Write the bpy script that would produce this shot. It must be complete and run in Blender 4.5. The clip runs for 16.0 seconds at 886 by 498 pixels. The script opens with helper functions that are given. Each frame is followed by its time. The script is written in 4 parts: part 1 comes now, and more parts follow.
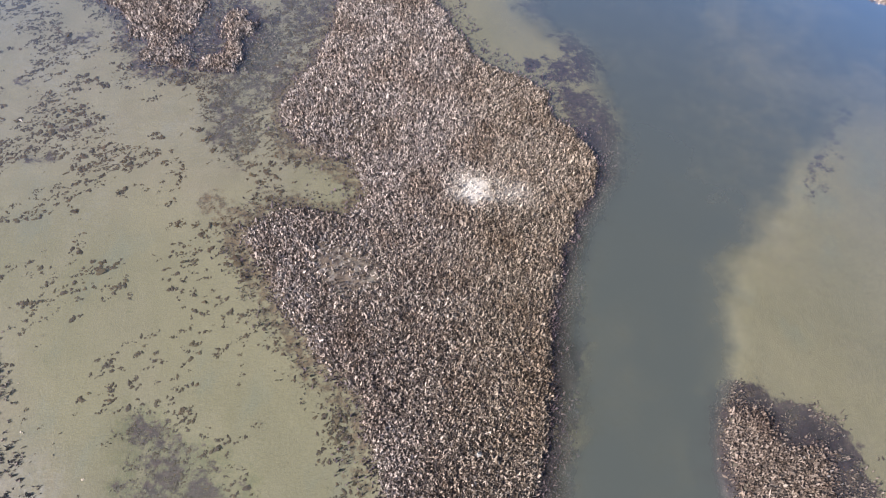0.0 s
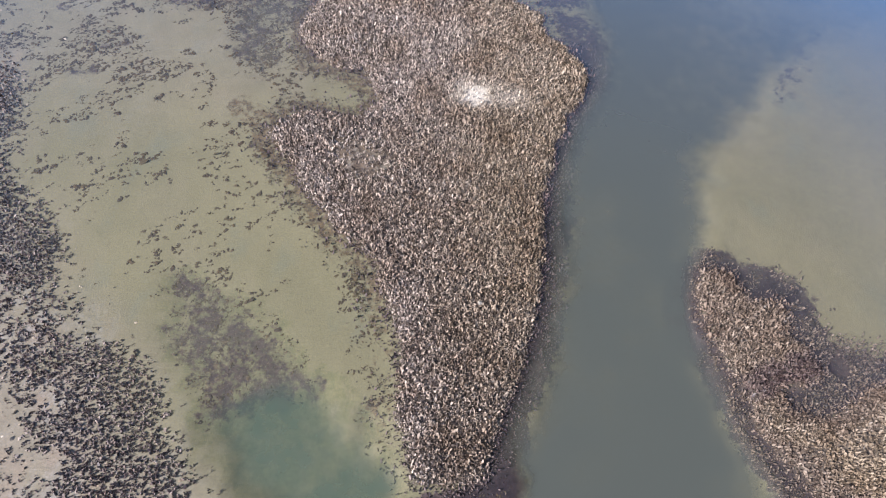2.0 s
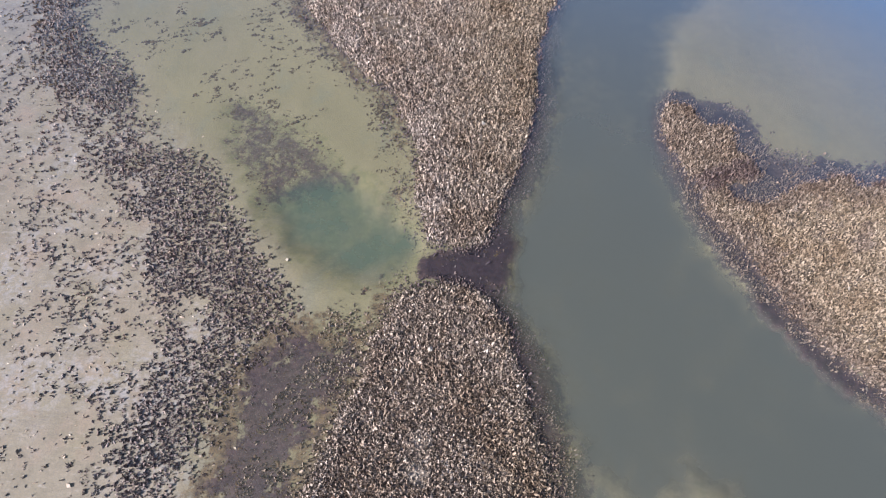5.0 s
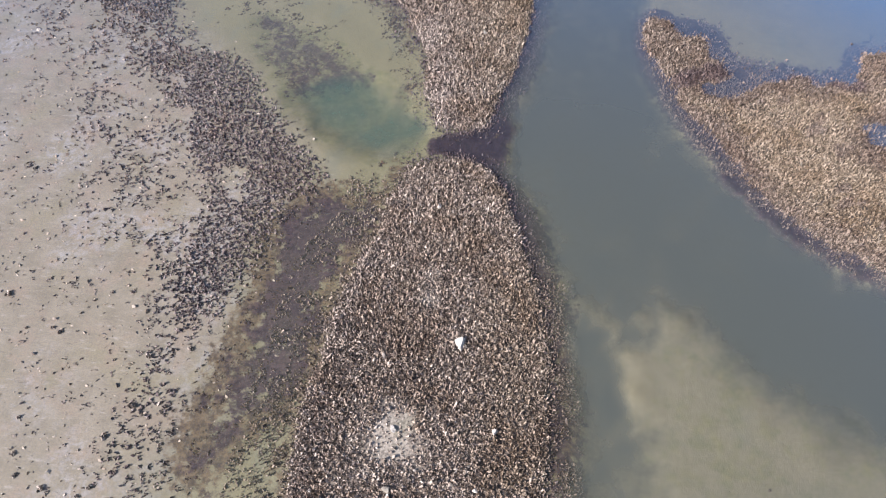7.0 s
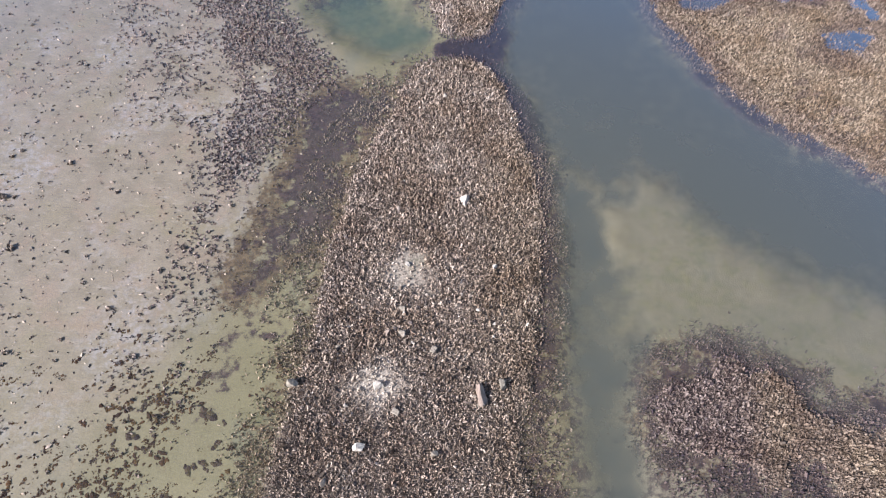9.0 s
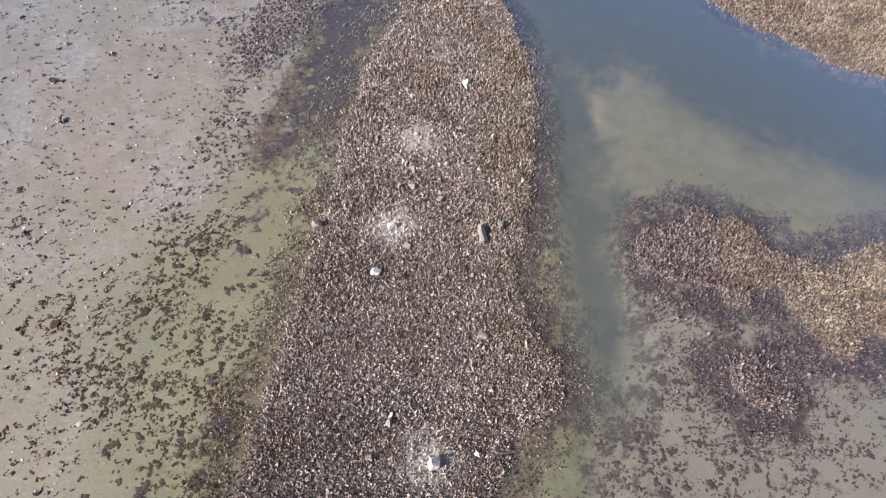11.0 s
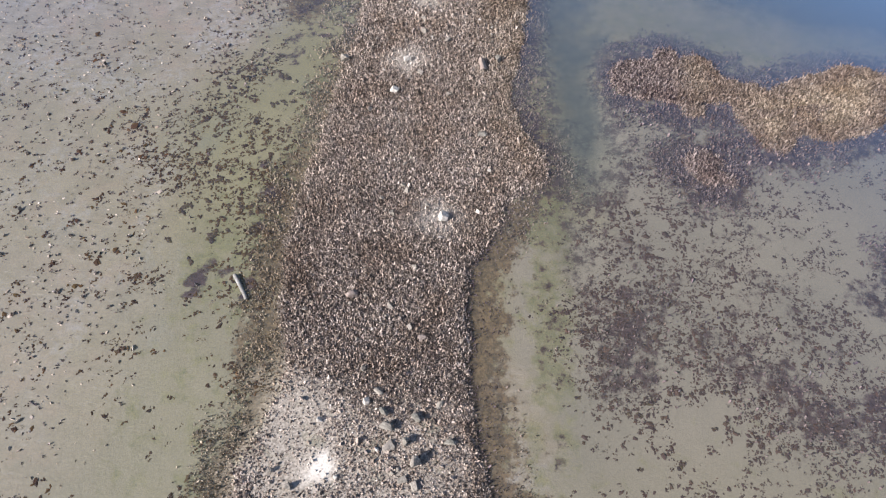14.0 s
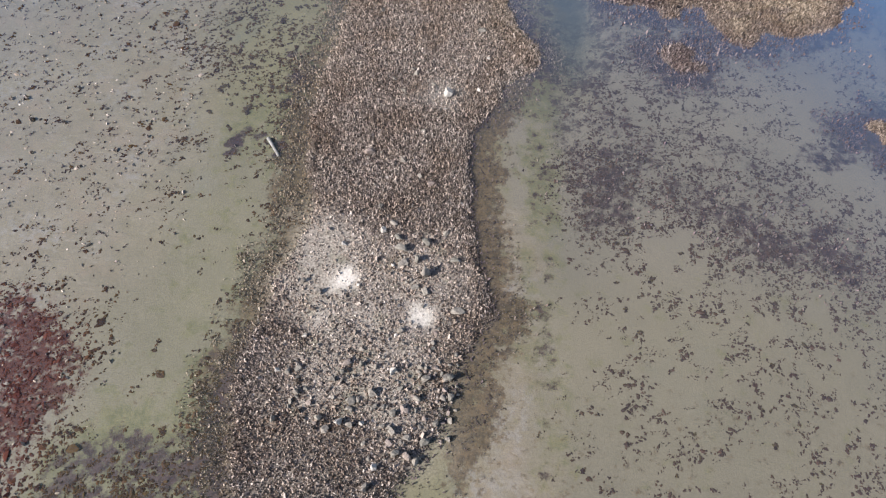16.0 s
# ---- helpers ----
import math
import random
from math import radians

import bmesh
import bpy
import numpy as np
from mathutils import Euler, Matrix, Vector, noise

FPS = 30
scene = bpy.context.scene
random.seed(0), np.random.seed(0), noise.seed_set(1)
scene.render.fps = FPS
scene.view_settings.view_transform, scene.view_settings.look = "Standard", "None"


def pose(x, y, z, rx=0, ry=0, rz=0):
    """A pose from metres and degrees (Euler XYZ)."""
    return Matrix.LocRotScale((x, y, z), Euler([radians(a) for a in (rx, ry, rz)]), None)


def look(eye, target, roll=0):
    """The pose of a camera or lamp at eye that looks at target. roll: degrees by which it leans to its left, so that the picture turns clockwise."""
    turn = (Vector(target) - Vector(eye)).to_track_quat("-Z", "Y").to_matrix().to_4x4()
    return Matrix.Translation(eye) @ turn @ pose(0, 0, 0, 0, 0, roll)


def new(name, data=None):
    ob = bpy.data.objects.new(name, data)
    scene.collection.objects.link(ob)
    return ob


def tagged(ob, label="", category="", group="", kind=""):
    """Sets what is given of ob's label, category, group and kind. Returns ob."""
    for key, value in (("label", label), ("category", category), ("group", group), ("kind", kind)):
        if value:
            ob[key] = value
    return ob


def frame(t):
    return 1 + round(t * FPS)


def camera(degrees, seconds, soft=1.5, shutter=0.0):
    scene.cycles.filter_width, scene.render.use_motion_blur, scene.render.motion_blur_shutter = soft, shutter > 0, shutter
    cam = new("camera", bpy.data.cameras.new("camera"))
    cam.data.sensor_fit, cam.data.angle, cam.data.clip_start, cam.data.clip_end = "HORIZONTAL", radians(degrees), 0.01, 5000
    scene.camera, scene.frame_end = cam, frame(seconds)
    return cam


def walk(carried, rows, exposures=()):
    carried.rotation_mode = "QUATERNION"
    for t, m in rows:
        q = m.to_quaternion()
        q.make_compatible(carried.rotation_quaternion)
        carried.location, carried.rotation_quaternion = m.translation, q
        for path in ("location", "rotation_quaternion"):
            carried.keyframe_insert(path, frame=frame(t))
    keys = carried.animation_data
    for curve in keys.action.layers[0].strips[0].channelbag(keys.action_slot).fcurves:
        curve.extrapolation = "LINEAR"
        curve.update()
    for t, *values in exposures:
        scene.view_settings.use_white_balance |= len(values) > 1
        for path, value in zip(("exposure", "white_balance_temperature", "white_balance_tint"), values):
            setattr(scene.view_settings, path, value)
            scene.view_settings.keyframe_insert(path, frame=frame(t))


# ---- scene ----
cam = camera(70.1, 16.0, soft=1.2)
PATH = [
    (0, (-0.156, -1.831, 26.543), (-0.181, -0.733, 24.872), 1.8),
    (0.5, (-0.119, -3.534, 26.54), (-0.145, -2.438, 24.867), 1.8),
    (1, (-0.096, -5.157, 26.521), (-0.122, -4.065, 24.845), 1.7),
    (1.5, (-0.033, -6.95, 26.532), (-0.061, -5.861, 24.855), 1.6),
    (2, (0.034, -8.705, 26.55), (0.002, -7.616, 24.873), 1.4),
    (2.5, (0.066, -10.605, 26.58), (0.032, -9.519, 24.901), 1.4),
    (3, (0.106, -12.46, 26.583), (0.07, -11.373, 24.905), 1.3),
    (3.5, (0.143, -14.449, 26.664), (0.106, -13.364, 24.983), 1.3),
    (4, (0.195, -16.36, 26.733), (0.156, -15.276, 25.052), 1.2),
    (4.2, (0.194, -17.162, 26.759), (0.155, -16.079, 25.078), 1.2),
    (6.3, (-0.143, -25.774, 27.17), (-0.161, -24.696, 25.486), 2.5),
    (6.5, (-0.132, -26.586, 27.187), (-0.149, -25.51, 25.501), 2.5),
    (7, (-0.08, -28.566, 27.251), (-0.1, -27.491, 25.564), 2.4),
    (7.5, (-0.069, -30.7, 27.288), (-0.088, -29.626, 25.601), 2.3),
    (8, (-0.062, -32.698, 27.315), (-0.08, -31.623, 25.629), 2.3),
    (8.5, (-0.057, -34.851, 27.359), (-0.074, -33.777, 25.672), 2.3),
    (9, (-0.149, -36.819, 27.406), (-0.16, -35.749, 25.717), 2.6),
    (9.2, (-0.175, -37.625, 27.404), (-0.185, -36.557, 25.713), 2.6),
    (11.3, (-0.182, -46.287, 26.895), (-0.183, -45.22, 25.204), 2.9),
    (11.5, (-0.112, -47.095, 26.879), (-0.116, -46.029, 25.186), 2.8),
    (12, (0.132, -49.131, 26.872), (0.115, -48.063, 25.181), 2.3),
    (12.5, (0.248, -51.156, 27.004), (0.226, -50.096, 25.309), 1.8),
    (13, (0.271, -53.131, 27.034), (0.248, -52.071, 25.338), 1.8),
    (13.5, (0.246, -55.213, 27.045), (0.225, -54.156, 25.347), 1.8),
    (14, (0.249, -57.276, 27.027), (0.23, -56.218, 25.329), 1.9),
    (14.5, (0.311, -59.568, 27.019), (0.29, -58.508, 25.323), 1.7),
    (15, (0.38, -61.778, 26.991), (0.355, -60.713, 25.299), 1.6),
    (15.5, (0.426, -64.106, 26.999), (0.4, -63.042, 25.306), 1.6),
    (16, (0.433, -66.302, 27.004), (0.409, -65.238, 25.31), 1.6),
]
walk(cam, [(t, look(eye, target, roll)) for t, eye, target, roll in PATH], exposures=[(0, 0.65, 6120, 15), (7, 0.71, 6140, 16), (12.5, 0.63, 6060, 15), (14.2, 0.59, 6080, 14), (16, 0.44, 6110, 13)])

# ---- world and light ----
SUN_TO = Vector((-0.80, -0.45, 0.64)).normalized()
world = bpy.data.worlds.new("sky")
scene.world = world
world.use_nodes = True
wt = world.node_tree
sky = wt.nodes.new("ShaderNodeTexSky")
sky.sky_type = "NISHITA"
sky.sun_disc = False
sky.dust_density, sky.ozone_density = 0.9, 1.8
sky.sun_elevation = math.asin(SUN_TO.z)
sky.sun_rotation = math.atan2(SUN_TO.x, SUN_TO.y)
wt.links.new(sky.outputs[0], wt.nodes["Background"].inputs[0])
wt.nodes["Background"].inputs[1].default_value = 0.085
sun = new("sun", bpy.data.lights.new("sun", "SUN"))
sun.data.energy, sun.data.angle, sun.data.color = 5.0, radians(0.6), (1.0, 0.95, 0.88)
sun.matrix_world = look(SUN_TO * 120, (0, 0, 0))


# ---- materials ----
class Nodes:
    """A short way to write a node material."""

    def __init__(self, name):
        self.mat = bpy.data.materials.new(name)
        self.mat.use_nodes = True
        self.tree = self.mat.node_tree
        self.bsdf = self.tree.nodes["Principled BSDF"]
        self.out = self.tree.nodes["Material Output"]
        self.coord = self.tree.nodes.new("ShaderNodeTexCoord").outputs["Object"]

    def put(self, socket, value):
        if isinstance(value, bpy.types.NodeSocket):
            self.tree.links.new(value, socket)
        elif socket.type == "RGBA" and not isinstance(value, (int, float)):
            socket.default_value = (*value, 1) if len(value) == 3 else value
        else:
            socket.default_value = value

    def noise(self, scale, detail=4.0, rough=0.55, stretch=None, where=None):
        n = self.tree.nodes.new("ShaderNodeTexNoise")
        n.inputs["Scale"].default_value, n.inputs["Detail"].default_value, n.inputs["Roughness"].default_value = scale, detail, rough
        src = where or self.coord
        if stretch:
            m = self.tree.nodes.new("ShaderNodeMapping")
            m.inputs["Rotation"].default_value[2], m.inputs["Scale"].default_value = stretch[0], stretch[1]
            self.tree.links.new(src, m.inputs[0])
            src = m.outputs[0]
        self.tree.links.new(src, n.inputs["Vector"])
        return n.outputs["Fac"]

    def math(self, op, a, b=0.0, clamp=False):
        n = self.tree.nodes.new("ShaderNodeMath")
        n.operation, n.use_clamp = op, clamp
        self.put(n.inputs[0], a), self.put(n.inputs[1], b)
        return n.outputs[0]

    def step(self, a, low, high, to0=0.0, to1=1.0):
        n = self.tree.nodes.new("ShaderNodeMapRange")
        n.interpolation_type = "SMOOTHSTEP"
        for i, v in enumerate((a, low, high, to0, to1)):
            self.put(n.inputs[i], v)
        return n.outputs[0]

    def mix(self, fac, a, b, blend="MIX"):
        n = self.tree.nodes.new("ShaderNodeMix")
        n.data_type, n.blend_type = "RGBA", blend
        self.put(n.inputs[0], fac), self.put(n.inputs[6], a), self.put(n.inputs[7], b)
        return n.outputs[2]

    def ramp(self, fac, *stops):
        n = self.tree.nodes.new("ShaderNodeValToRGB")
        while len(n.color_ramp.elements) < len(stops):
            n.color_ramp.elements.new(0.5)
        for e, (at, c) in zip(n.color_ramp.elements, stops):
            e.position, e.color = at, (*c, 1)
        self.put(n.inputs[0], fac)
        return n.outputs[0]

    def attr(self, name):
        n = self.tree.nodes.new("ShaderNodeAttribute")
        n.attribute_name = name
        return n.outputs["Fac"]

    def island(self):
        return self.tree.nodes.new("ShaderNodeNewGeometry").outputs["Random Per Island"]

    def bump(self, height, strength, distance):
        n = self.tree.nodes.new("ShaderNodeBump")
        n.inputs["Strength"].default_value, n.inputs["Distance"].default_value = strength, distance
        self.put(n.inputs["Height"], height)
        return n.outputs[0]

    def finish(self, color, rough, normal=None):
        self.put(self.bsdf.inputs["Base Color"], color)
        self.put(self.bsdf.inputs["Roughness"], rough)
        if normal:
            self.put(self.bsdf.inputs["Normal"], normal)
        return self.mat


def mat_ground():
    g = Nodes("silt_and_mud")
    big, mid, fine = g.noise(0.12, 3), g.noise(0.9, 5), g.noise(9.0, 6, 0.65)
    silt = g.mix(g.step(big, 0.35, 0.68), (0.224, 0.201, 0.124), (0.192, 0.175, 0.106))
    tide = g.noise(0.3, 6, 0.6, stretch=(0.9, (1.0, 0.5, 1.0)))
    silt = g.mix(g.step(tide, 0.50, 0.68, 0, 0.6), silt, (0.222, 0.196, 0.130))
    silt = g.mix(g.step(tide, 0.46, 0.30, 0, 0.6), silt, (0.172, 0.180, 0.136))
    silt = g.mix(g.attr("grey"), silt, g.mix(g.step(big, 0.35, 0.68), (0.222, 0.200, 0.169), (0.192, 0.176, 0.152)))
    mud = g.mix(g.step(mid, 0.35, 0.7), (0.230, 0.195, 0.154), (0.280, 0.240, 0.196))
    mud = g.mix(g.step(g.noise(0.35, 4), 0.5, 0.72), mud, (0.25, 0.215, 0.155))
    streak = g.noise(3.2, 5, 0.7, stretch=(0.7, (0.45, 1.6, 1.0)))
    mud = g.mix(g.step(streak, 0.55, 0.70, 0, 0.75), mud, (0.365, 0.325, 0.300))
    mud = g.mix(g.step(streak, 0.43, 0.30, 0, 0.7), mud, (0.165, 0.138, 0.120))
    mud = g.mix(g.step(g.noise(0.55, 5, 0.65), 0.48, 0.66, 0, 0.75), mud, (0.285, 0.222, 0.180))
    lilac = g.math("MULTIPLY", g.step(g.noise(0.22, 4), 0.45, 0.65), g.step(g.noise(2.4, 6, 0.75), 0.44, 0.60))
    mud = g.mix(g.math("MULTIPLY", lilac, 0.6), mud, (0.36, 0.345, 0.375))
    c = g.mix(g.attr("flat"), silt, mud)
    patch, mat_, tuft = g.noise(1.1, 6, 0.68), g.noise(2.6, 6, 0.7), g.noise(4.2, 5, 0.7)

    def cover(name, grain, soft=0.07):
        """The share of ground that a growth covers, broken into ragged patches."""
        return g.step(g.math("ADD", grain, g.math("MULTIPLY", g.math("SUBTRACT", g.attr(name), 0.5), 0.42)), 0.5 - soft, 0.5 + soft)

    c = g.mix(g.math("MULTIPLY", cover("green", patch, 0.12), 0.7), c, g.mix(g.step(mat_, 0.38, 0.62), (0.117, 0.124, 0.058), (0.200, 0.188, 0.096)))
    c = g.mix(g.math("MULTIPLY", cover("brown", mat_, 0.09), 0.85), c, g.mix(g.step(tuft, 0.38, 0.62), (0.042, 0.025, 0.018), (0.145, 0.096, 0.055)))
    weed = g.math("ADD", g.math("MULTIPLY", patch, 0.5), g.math("MULTIPLY", mat_, 0.5))
    c = g.mix(g.math("MULTIPLY", cover("dark", weed, 0.06), 0.97), c, g.mix(g.step(patch, 0.4, 0.62, 0, 0.7), g.mix(g.step(tuft, 0.35, 0.65), (0.014, 0.006, 0.017), (0.062, 0.036, 0.048)), g.mix(g.step(tuft, 0.35, 0.65), (0.024, 0.013, 0.016), (0.088, 0.056, 0.056))))
    c = g.mix(g.math("MULTIPLY", g.step(g.attr("dark"), 0.72, 1.0, 0, 0.85), cover("dark", weed, 0.06)), c, g.mix(g.step(tuft, 0.35, 0.65), (0.010, 0.004, 0.012), (0.026, 0.014, 0.026)))
    c = g.mix(cover("maroon", weed, 0.05), c, g.mix(g.step(tuft, 0.35, 0.65), (0.036, 0.008, 0.008), (0.110, 0.036, 0.026)))
    c = g.mix(g.attr("reef"), c, g.mix(g.step(mid, 0.3, 0.7), (0.072, 0.057, 0.045), (0.168, 0.136, 0.110)))
    c = g.mix(g.attr("gravel"), c, g.mix(g.step(g.noise(0.7, 4), 0.5, 0.66, 0, 0.6), g.mix(g.step(fine, 0.35, 0.65), (0.205, 0.174, 0.136), (0.425, 0.365, 0.297)), g.mix(g.step(fine, 0.35, 0.65), (0.15, 0.140, 0.088), (0.29, 0.265, 0.185))))
    white = g.math("MULTIPLY", g.attr("white"), g.step(fine, 0.3, 0.55, 0.45, 1.0), True)
    c = g.mix(white, c, (0.80, 0.715, 0.61))
    c = g.mix(0.5, c, g.ramp(fine, (0.25, (0.35, 0.35, 0.35)), (0.75, (0.68, 0.68, 0.68))), "OVERLAY")
    rough = g.step(mid, 0.3, 0.7, 0.55, 0.85)
    return g.finish(c, rough, g.bump(g.math("ADD", fine, g.math("MULTIPLY", mid, 2.0)), 0.35, 0.05))


def mat_water():
    w = Nodes("turbid_water")
    depth = w.attr("depth")
    cloud = w.step(w.noise(0.16, 5, 0.6), 0.3, 0.7, 0.75, 1.3)
    wisps = w.step(w.noise(0.55, 5, 0.65), 0.3, 0.7, 0.85, 1.2)
    d = w.math("MULTIPLY", w.math("MULTIPLY", depth, cloud), wisps)
    body = w.math("SUBTRACT", 1.0, w.math("POWER", 2.718, w.math("MULTIPLY", w.math("MULTIPLY", d, w.math("ADD", w.math("MULTIPLY", d, 3.3), 0.75)), -1.0)), True)
    tint = w.mix(w.step(depth, 0.12, 0.55), (0.165, 0.162, 0.122), (0.081, 0.088, 0.075))
    tint = w.mix(w.attr("teal"), tint, (0.068, 0.098, 0.076))
    N = w.tree.nodes
    clear, murk, gloss = N.new("ShaderNodeBsdfTransparent"), N.new("ShaderNodeBsdfDiffuse"), N.new("ShaderNodeBsdfGlossy")
    w.put(clear.inputs[0], (0.96, 0.97, 0.93)), w.put(murk.inputs[0], tint)
    gloss.inputs["Roughness"].default_value = 0.1
    ripple = w.bump(w.noise(5.0, 3), 0.012, 0.02)
    w.put(gloss.inputs["Normal"], ripple)
    inner, outer, fres = N.new("ShaderNodeMixShader"), N.new("ShaderNodeMixShader"), N.new("ShaderNodeFresnel")
    fres.inputs[0].default_value = 1.33
    w.put(gloss.inputs[0], (1, 1, 1))
    w.put(inner.inputs[0], body), w.put(inner.inputs[1], clear.outputs[0]), w.put(inner.inputs[2], murk.outputs[0])
    # sky reflection is boosted well past real water, then scaled by place
    w.put(outer.inputs[0], w.math("MULTIPLY", w.attr("sheen"), w.math("ADD", w.math("MULTIPLY", w.math("SUBTRACT", fres.outputs[0], 0.02), 16.5), 0.028, True))), w.put(outer.inputs[1], inner.outputs[0]), w.put(outer.inputs[2], gloss.outputs[0])
    w.put(w.out.inputs[0], outer.outputs[0])
    return w.mat


def mat_shell():
    s = Nodes("oyster_shell")
    r = s.island()
    c = s.ramp(r, (0.0, (0.048, 0.036, 0.030)), (0.30, (0.180, 0.139, 0.110)), (0.65, (0.430, 0.346, 0.276)), (0.92, (0.54, 0.448, 0.375)), (1.0, (0.70, 0.61, 0.53)))
    c = s.mix(s.attr("pale"), c, s.mix(s.step(r, 0.05, 0.95), (0.085, 0.066, 0.056), (0.66, 0.556, 0.485)))
    c = s.mix(s.attr("warm"), c, s.mix(0.8, s.mix(1.0, c, (0.05, 0.045, 0.034), "ADD"), (0.74, 0.68, 0.57), "MULTIPLY"))
    c = s.mix(s.math("MULTIPLY", s.attr("warm"), 0.22), c, (0.235, 0.187, 0.125))
    c = s.mix(s.step(s.noise(0.35, 4), 0.42, 0.66, 0, 0.55), c, s.mix(1.0, c, (0.62, 0.52, 0.42), "MULTIPLY"))
    c = s.mix(s.math("MULTIPLY", s.attr("coat"), 0.9), c, s.mix(s.step(r, 0.2, 0.9), (0.030, 0.016, 0.034), (0.100, 0.064, 0.082)))
    c = s.mix(s.attr("white"), c, (0.80, 0.715, 0.61))
    c = s.mix(0.35, c, s.ramp(s.noise(55.0, 3), (0.3, (0.25, 0.25, 0.25)), (0.7, (0.75, 0.75, 0.75))), "OVERLAY")
    return s.finish(c, s.step(r, 0, 1, 0.45, 0.75))


def mat_weed():
    s = Nodes("drifted_weed")
    c = s.ramp(s.island(), (0.0, (0.030, 0.022, 0.026)), (0.5, (0.068, 0.048, 0.042)), (0.85, (0.082, 0.066, 0.040)), (1.0, (0.115, 0.075, 0.052)))
    c = s.mix(s.attr("rust"), c, s.mix(1.0, c, (0.98, 0.80, 0.62), "MULTIPLY"))
    c = s.mix(s.attr("red"), c, s.mix(s.island(), (0.040, 0.010, 0.010), (0.125, 0.040, 0.030)))
    c = s.mix(s.attr("plum"), c, s.mix(1.0, c, (0.80, 0.62, 0.84), "MULTIPLY"))
    c = s.mix(s.math("MULTIPLY", s.attr("plum"), 0.1), c, (0.090, 0.068, 0.088))
    # the murky water's veil is put into the weed's colour
    c = s.mix(s.math("MULTIPLY", s.attr("murk_veil"), 0.5), c, (0.135, 0.112, 0.072))
    s.bsdf.inputs["Specular IOR Level"].default_value = 0.1
    return s.finish(c, 0.9)


def mat_stone(name, dark, pale, lichen=(0.5, 0.46, 0.38)):
    s = Nodes(name)
    own = s.tree.nodes.new("ShaderNodeObjectInfo").outputs["Random"]
    c = s.mix(s.step(s.noise(3.0, 5, 0.6), 0.32, 0.68), dark, pale)
    c = s.mix(s.step(s.noise(14.0, 4), 0.55, 0.75, 0, 0.6), c, lichen)
    c = s.mix(s.math("MULTIPLY", own, 0.35), c, (0.30, 0.25, 0.21))
    return s.finish(c, 0.75, s.bump(s.noise(22.0, 6, 0.65), 0.5, 0.02))


def mat_wood(name, dark, pale):
    s = Nodes(name)
    grain = s.noise(6.0, 6, 0.7, stretch=(0, (8.0, 8.0, 0.7)))
    c = s.mix(s.step(grain, 0.35, 0.65), dark, pale)
    c = s.mix(s.step(s.noise(2.5, 4), 0.55, 0.75, 0, 0.5), c, (0.60, 0.58, 0.54))
    return s.finish(c, 0.8, s.bump(grain, 0.6, 0.015))


GROUND, WATER, SHELL, WEED = mat_ground(), mat_water(), mat_shell(), mat_weed()
STONE = mat_stone("weathered_stone", (0.20, 0.172, 0.135), (0.37, 0.325, 0.262), (0.42, 0.38, 0.30))
STONE_WHITE = mat_stone("whitened_stone", (0.46, 0.405, 0.34), (0.74, 0.68, 0.59), (0.80, 0.75, 0.67))
STONE_PINK = mat_stone("pinkish_stone", (0.26, 0.197, 0.158), (0.40, 0.315, 0.262), (0.40, 0.345, 0.28))
STONE_GREY = mat_stone("dark_grey_stone", (0.13, 0.118, 0.092), (0.27, 0.245, 0.20), (0.36, 0.33, 0.27))
WOOD = mat_wood("silvered_wood", (0.14, 0.125, 0.105), (0.33, 0.305, 0.27))
WOOD_END = mat_wood("split_wood_end", (0.10, 0.085, 0.07), (0.22, 0.19, 0.16))

# ---- plan of the shore ----
# outlines of banks, flats and channels, x y in metres
REEF_NORTH = """-8.2,42 -8.6,35.3 -8.5,32.6 -9.1,29.3 -10.3,26.2 -10.7,24.7 -9.5,22.6 -7.9,21.6 -6.3,21.3 -5.2,20.2 -4.7,18.6 -5.7,17.3
-7.2,17.4 -9.1,17.8 -10.2,17.0 -10.9,15.9 -9.6,14.6 -8.7,12.9 -7.7,11.4 -6.5,10.3 -5.6,9.0 -4.5,8.3 -2,8 1,8 4.7,8 4.7,9.8 5.0,12.8 5.6,15.7 6.0,17.8
7.3,19.4 7.8,21.4 7.3,23.0 6.4,24.5 5.3,25.6 4.9,27.7 2.9,28.8 0.7,30.2 -0.8,33.2 -2.1,35.8 -4,42"""
REEF_POINT = """-4.9,8.6 -3.8,7.6 -3.3,6.2 -2.9,4.6 -2.5,3.2 -2.1,0.7 -1.6,-1.4 -1.2,-2.7 -0.4,-3.1 0.8,-3.1 1.8,-2.5 2.3,-1.1 2.6,0.7 3.4,2.4 4.2,4.5
4.6,7.1 4.8,9.9 4.2,11.5 0,12 -5,11"""
REEF_MIDDLE = """-0.8,-5.0 -2.2,-5.4 -3.0,-6.6 -3.4,-8.5 -3.8,-10.5 -4.9,-12.4 -5.4,-14.0 -5.6,-15.4 -5.7,-17.4 -6.3,-20.3 -6.2,-23.2 -6.5,-25.4 -6.9,-27.3
-7.1,-29.6 -7.3,-33.1 -7.6,-36.0 -2,-38 3.2,-37.6 5.2,-35.8 5.9,-34.2 4.4,-32.8 4.0,-31.0 3.6,-28.3 4.2,-26.0 4.5,-23.0 4.8,-20.4 5.0,-17.6 4.8,-14.6
4.5,-13.2 3.9,-11.4 3.5,-9.6 3.0,-7.8 2.4,-6.4 1.6,-5.6 0.4,-5.0"""
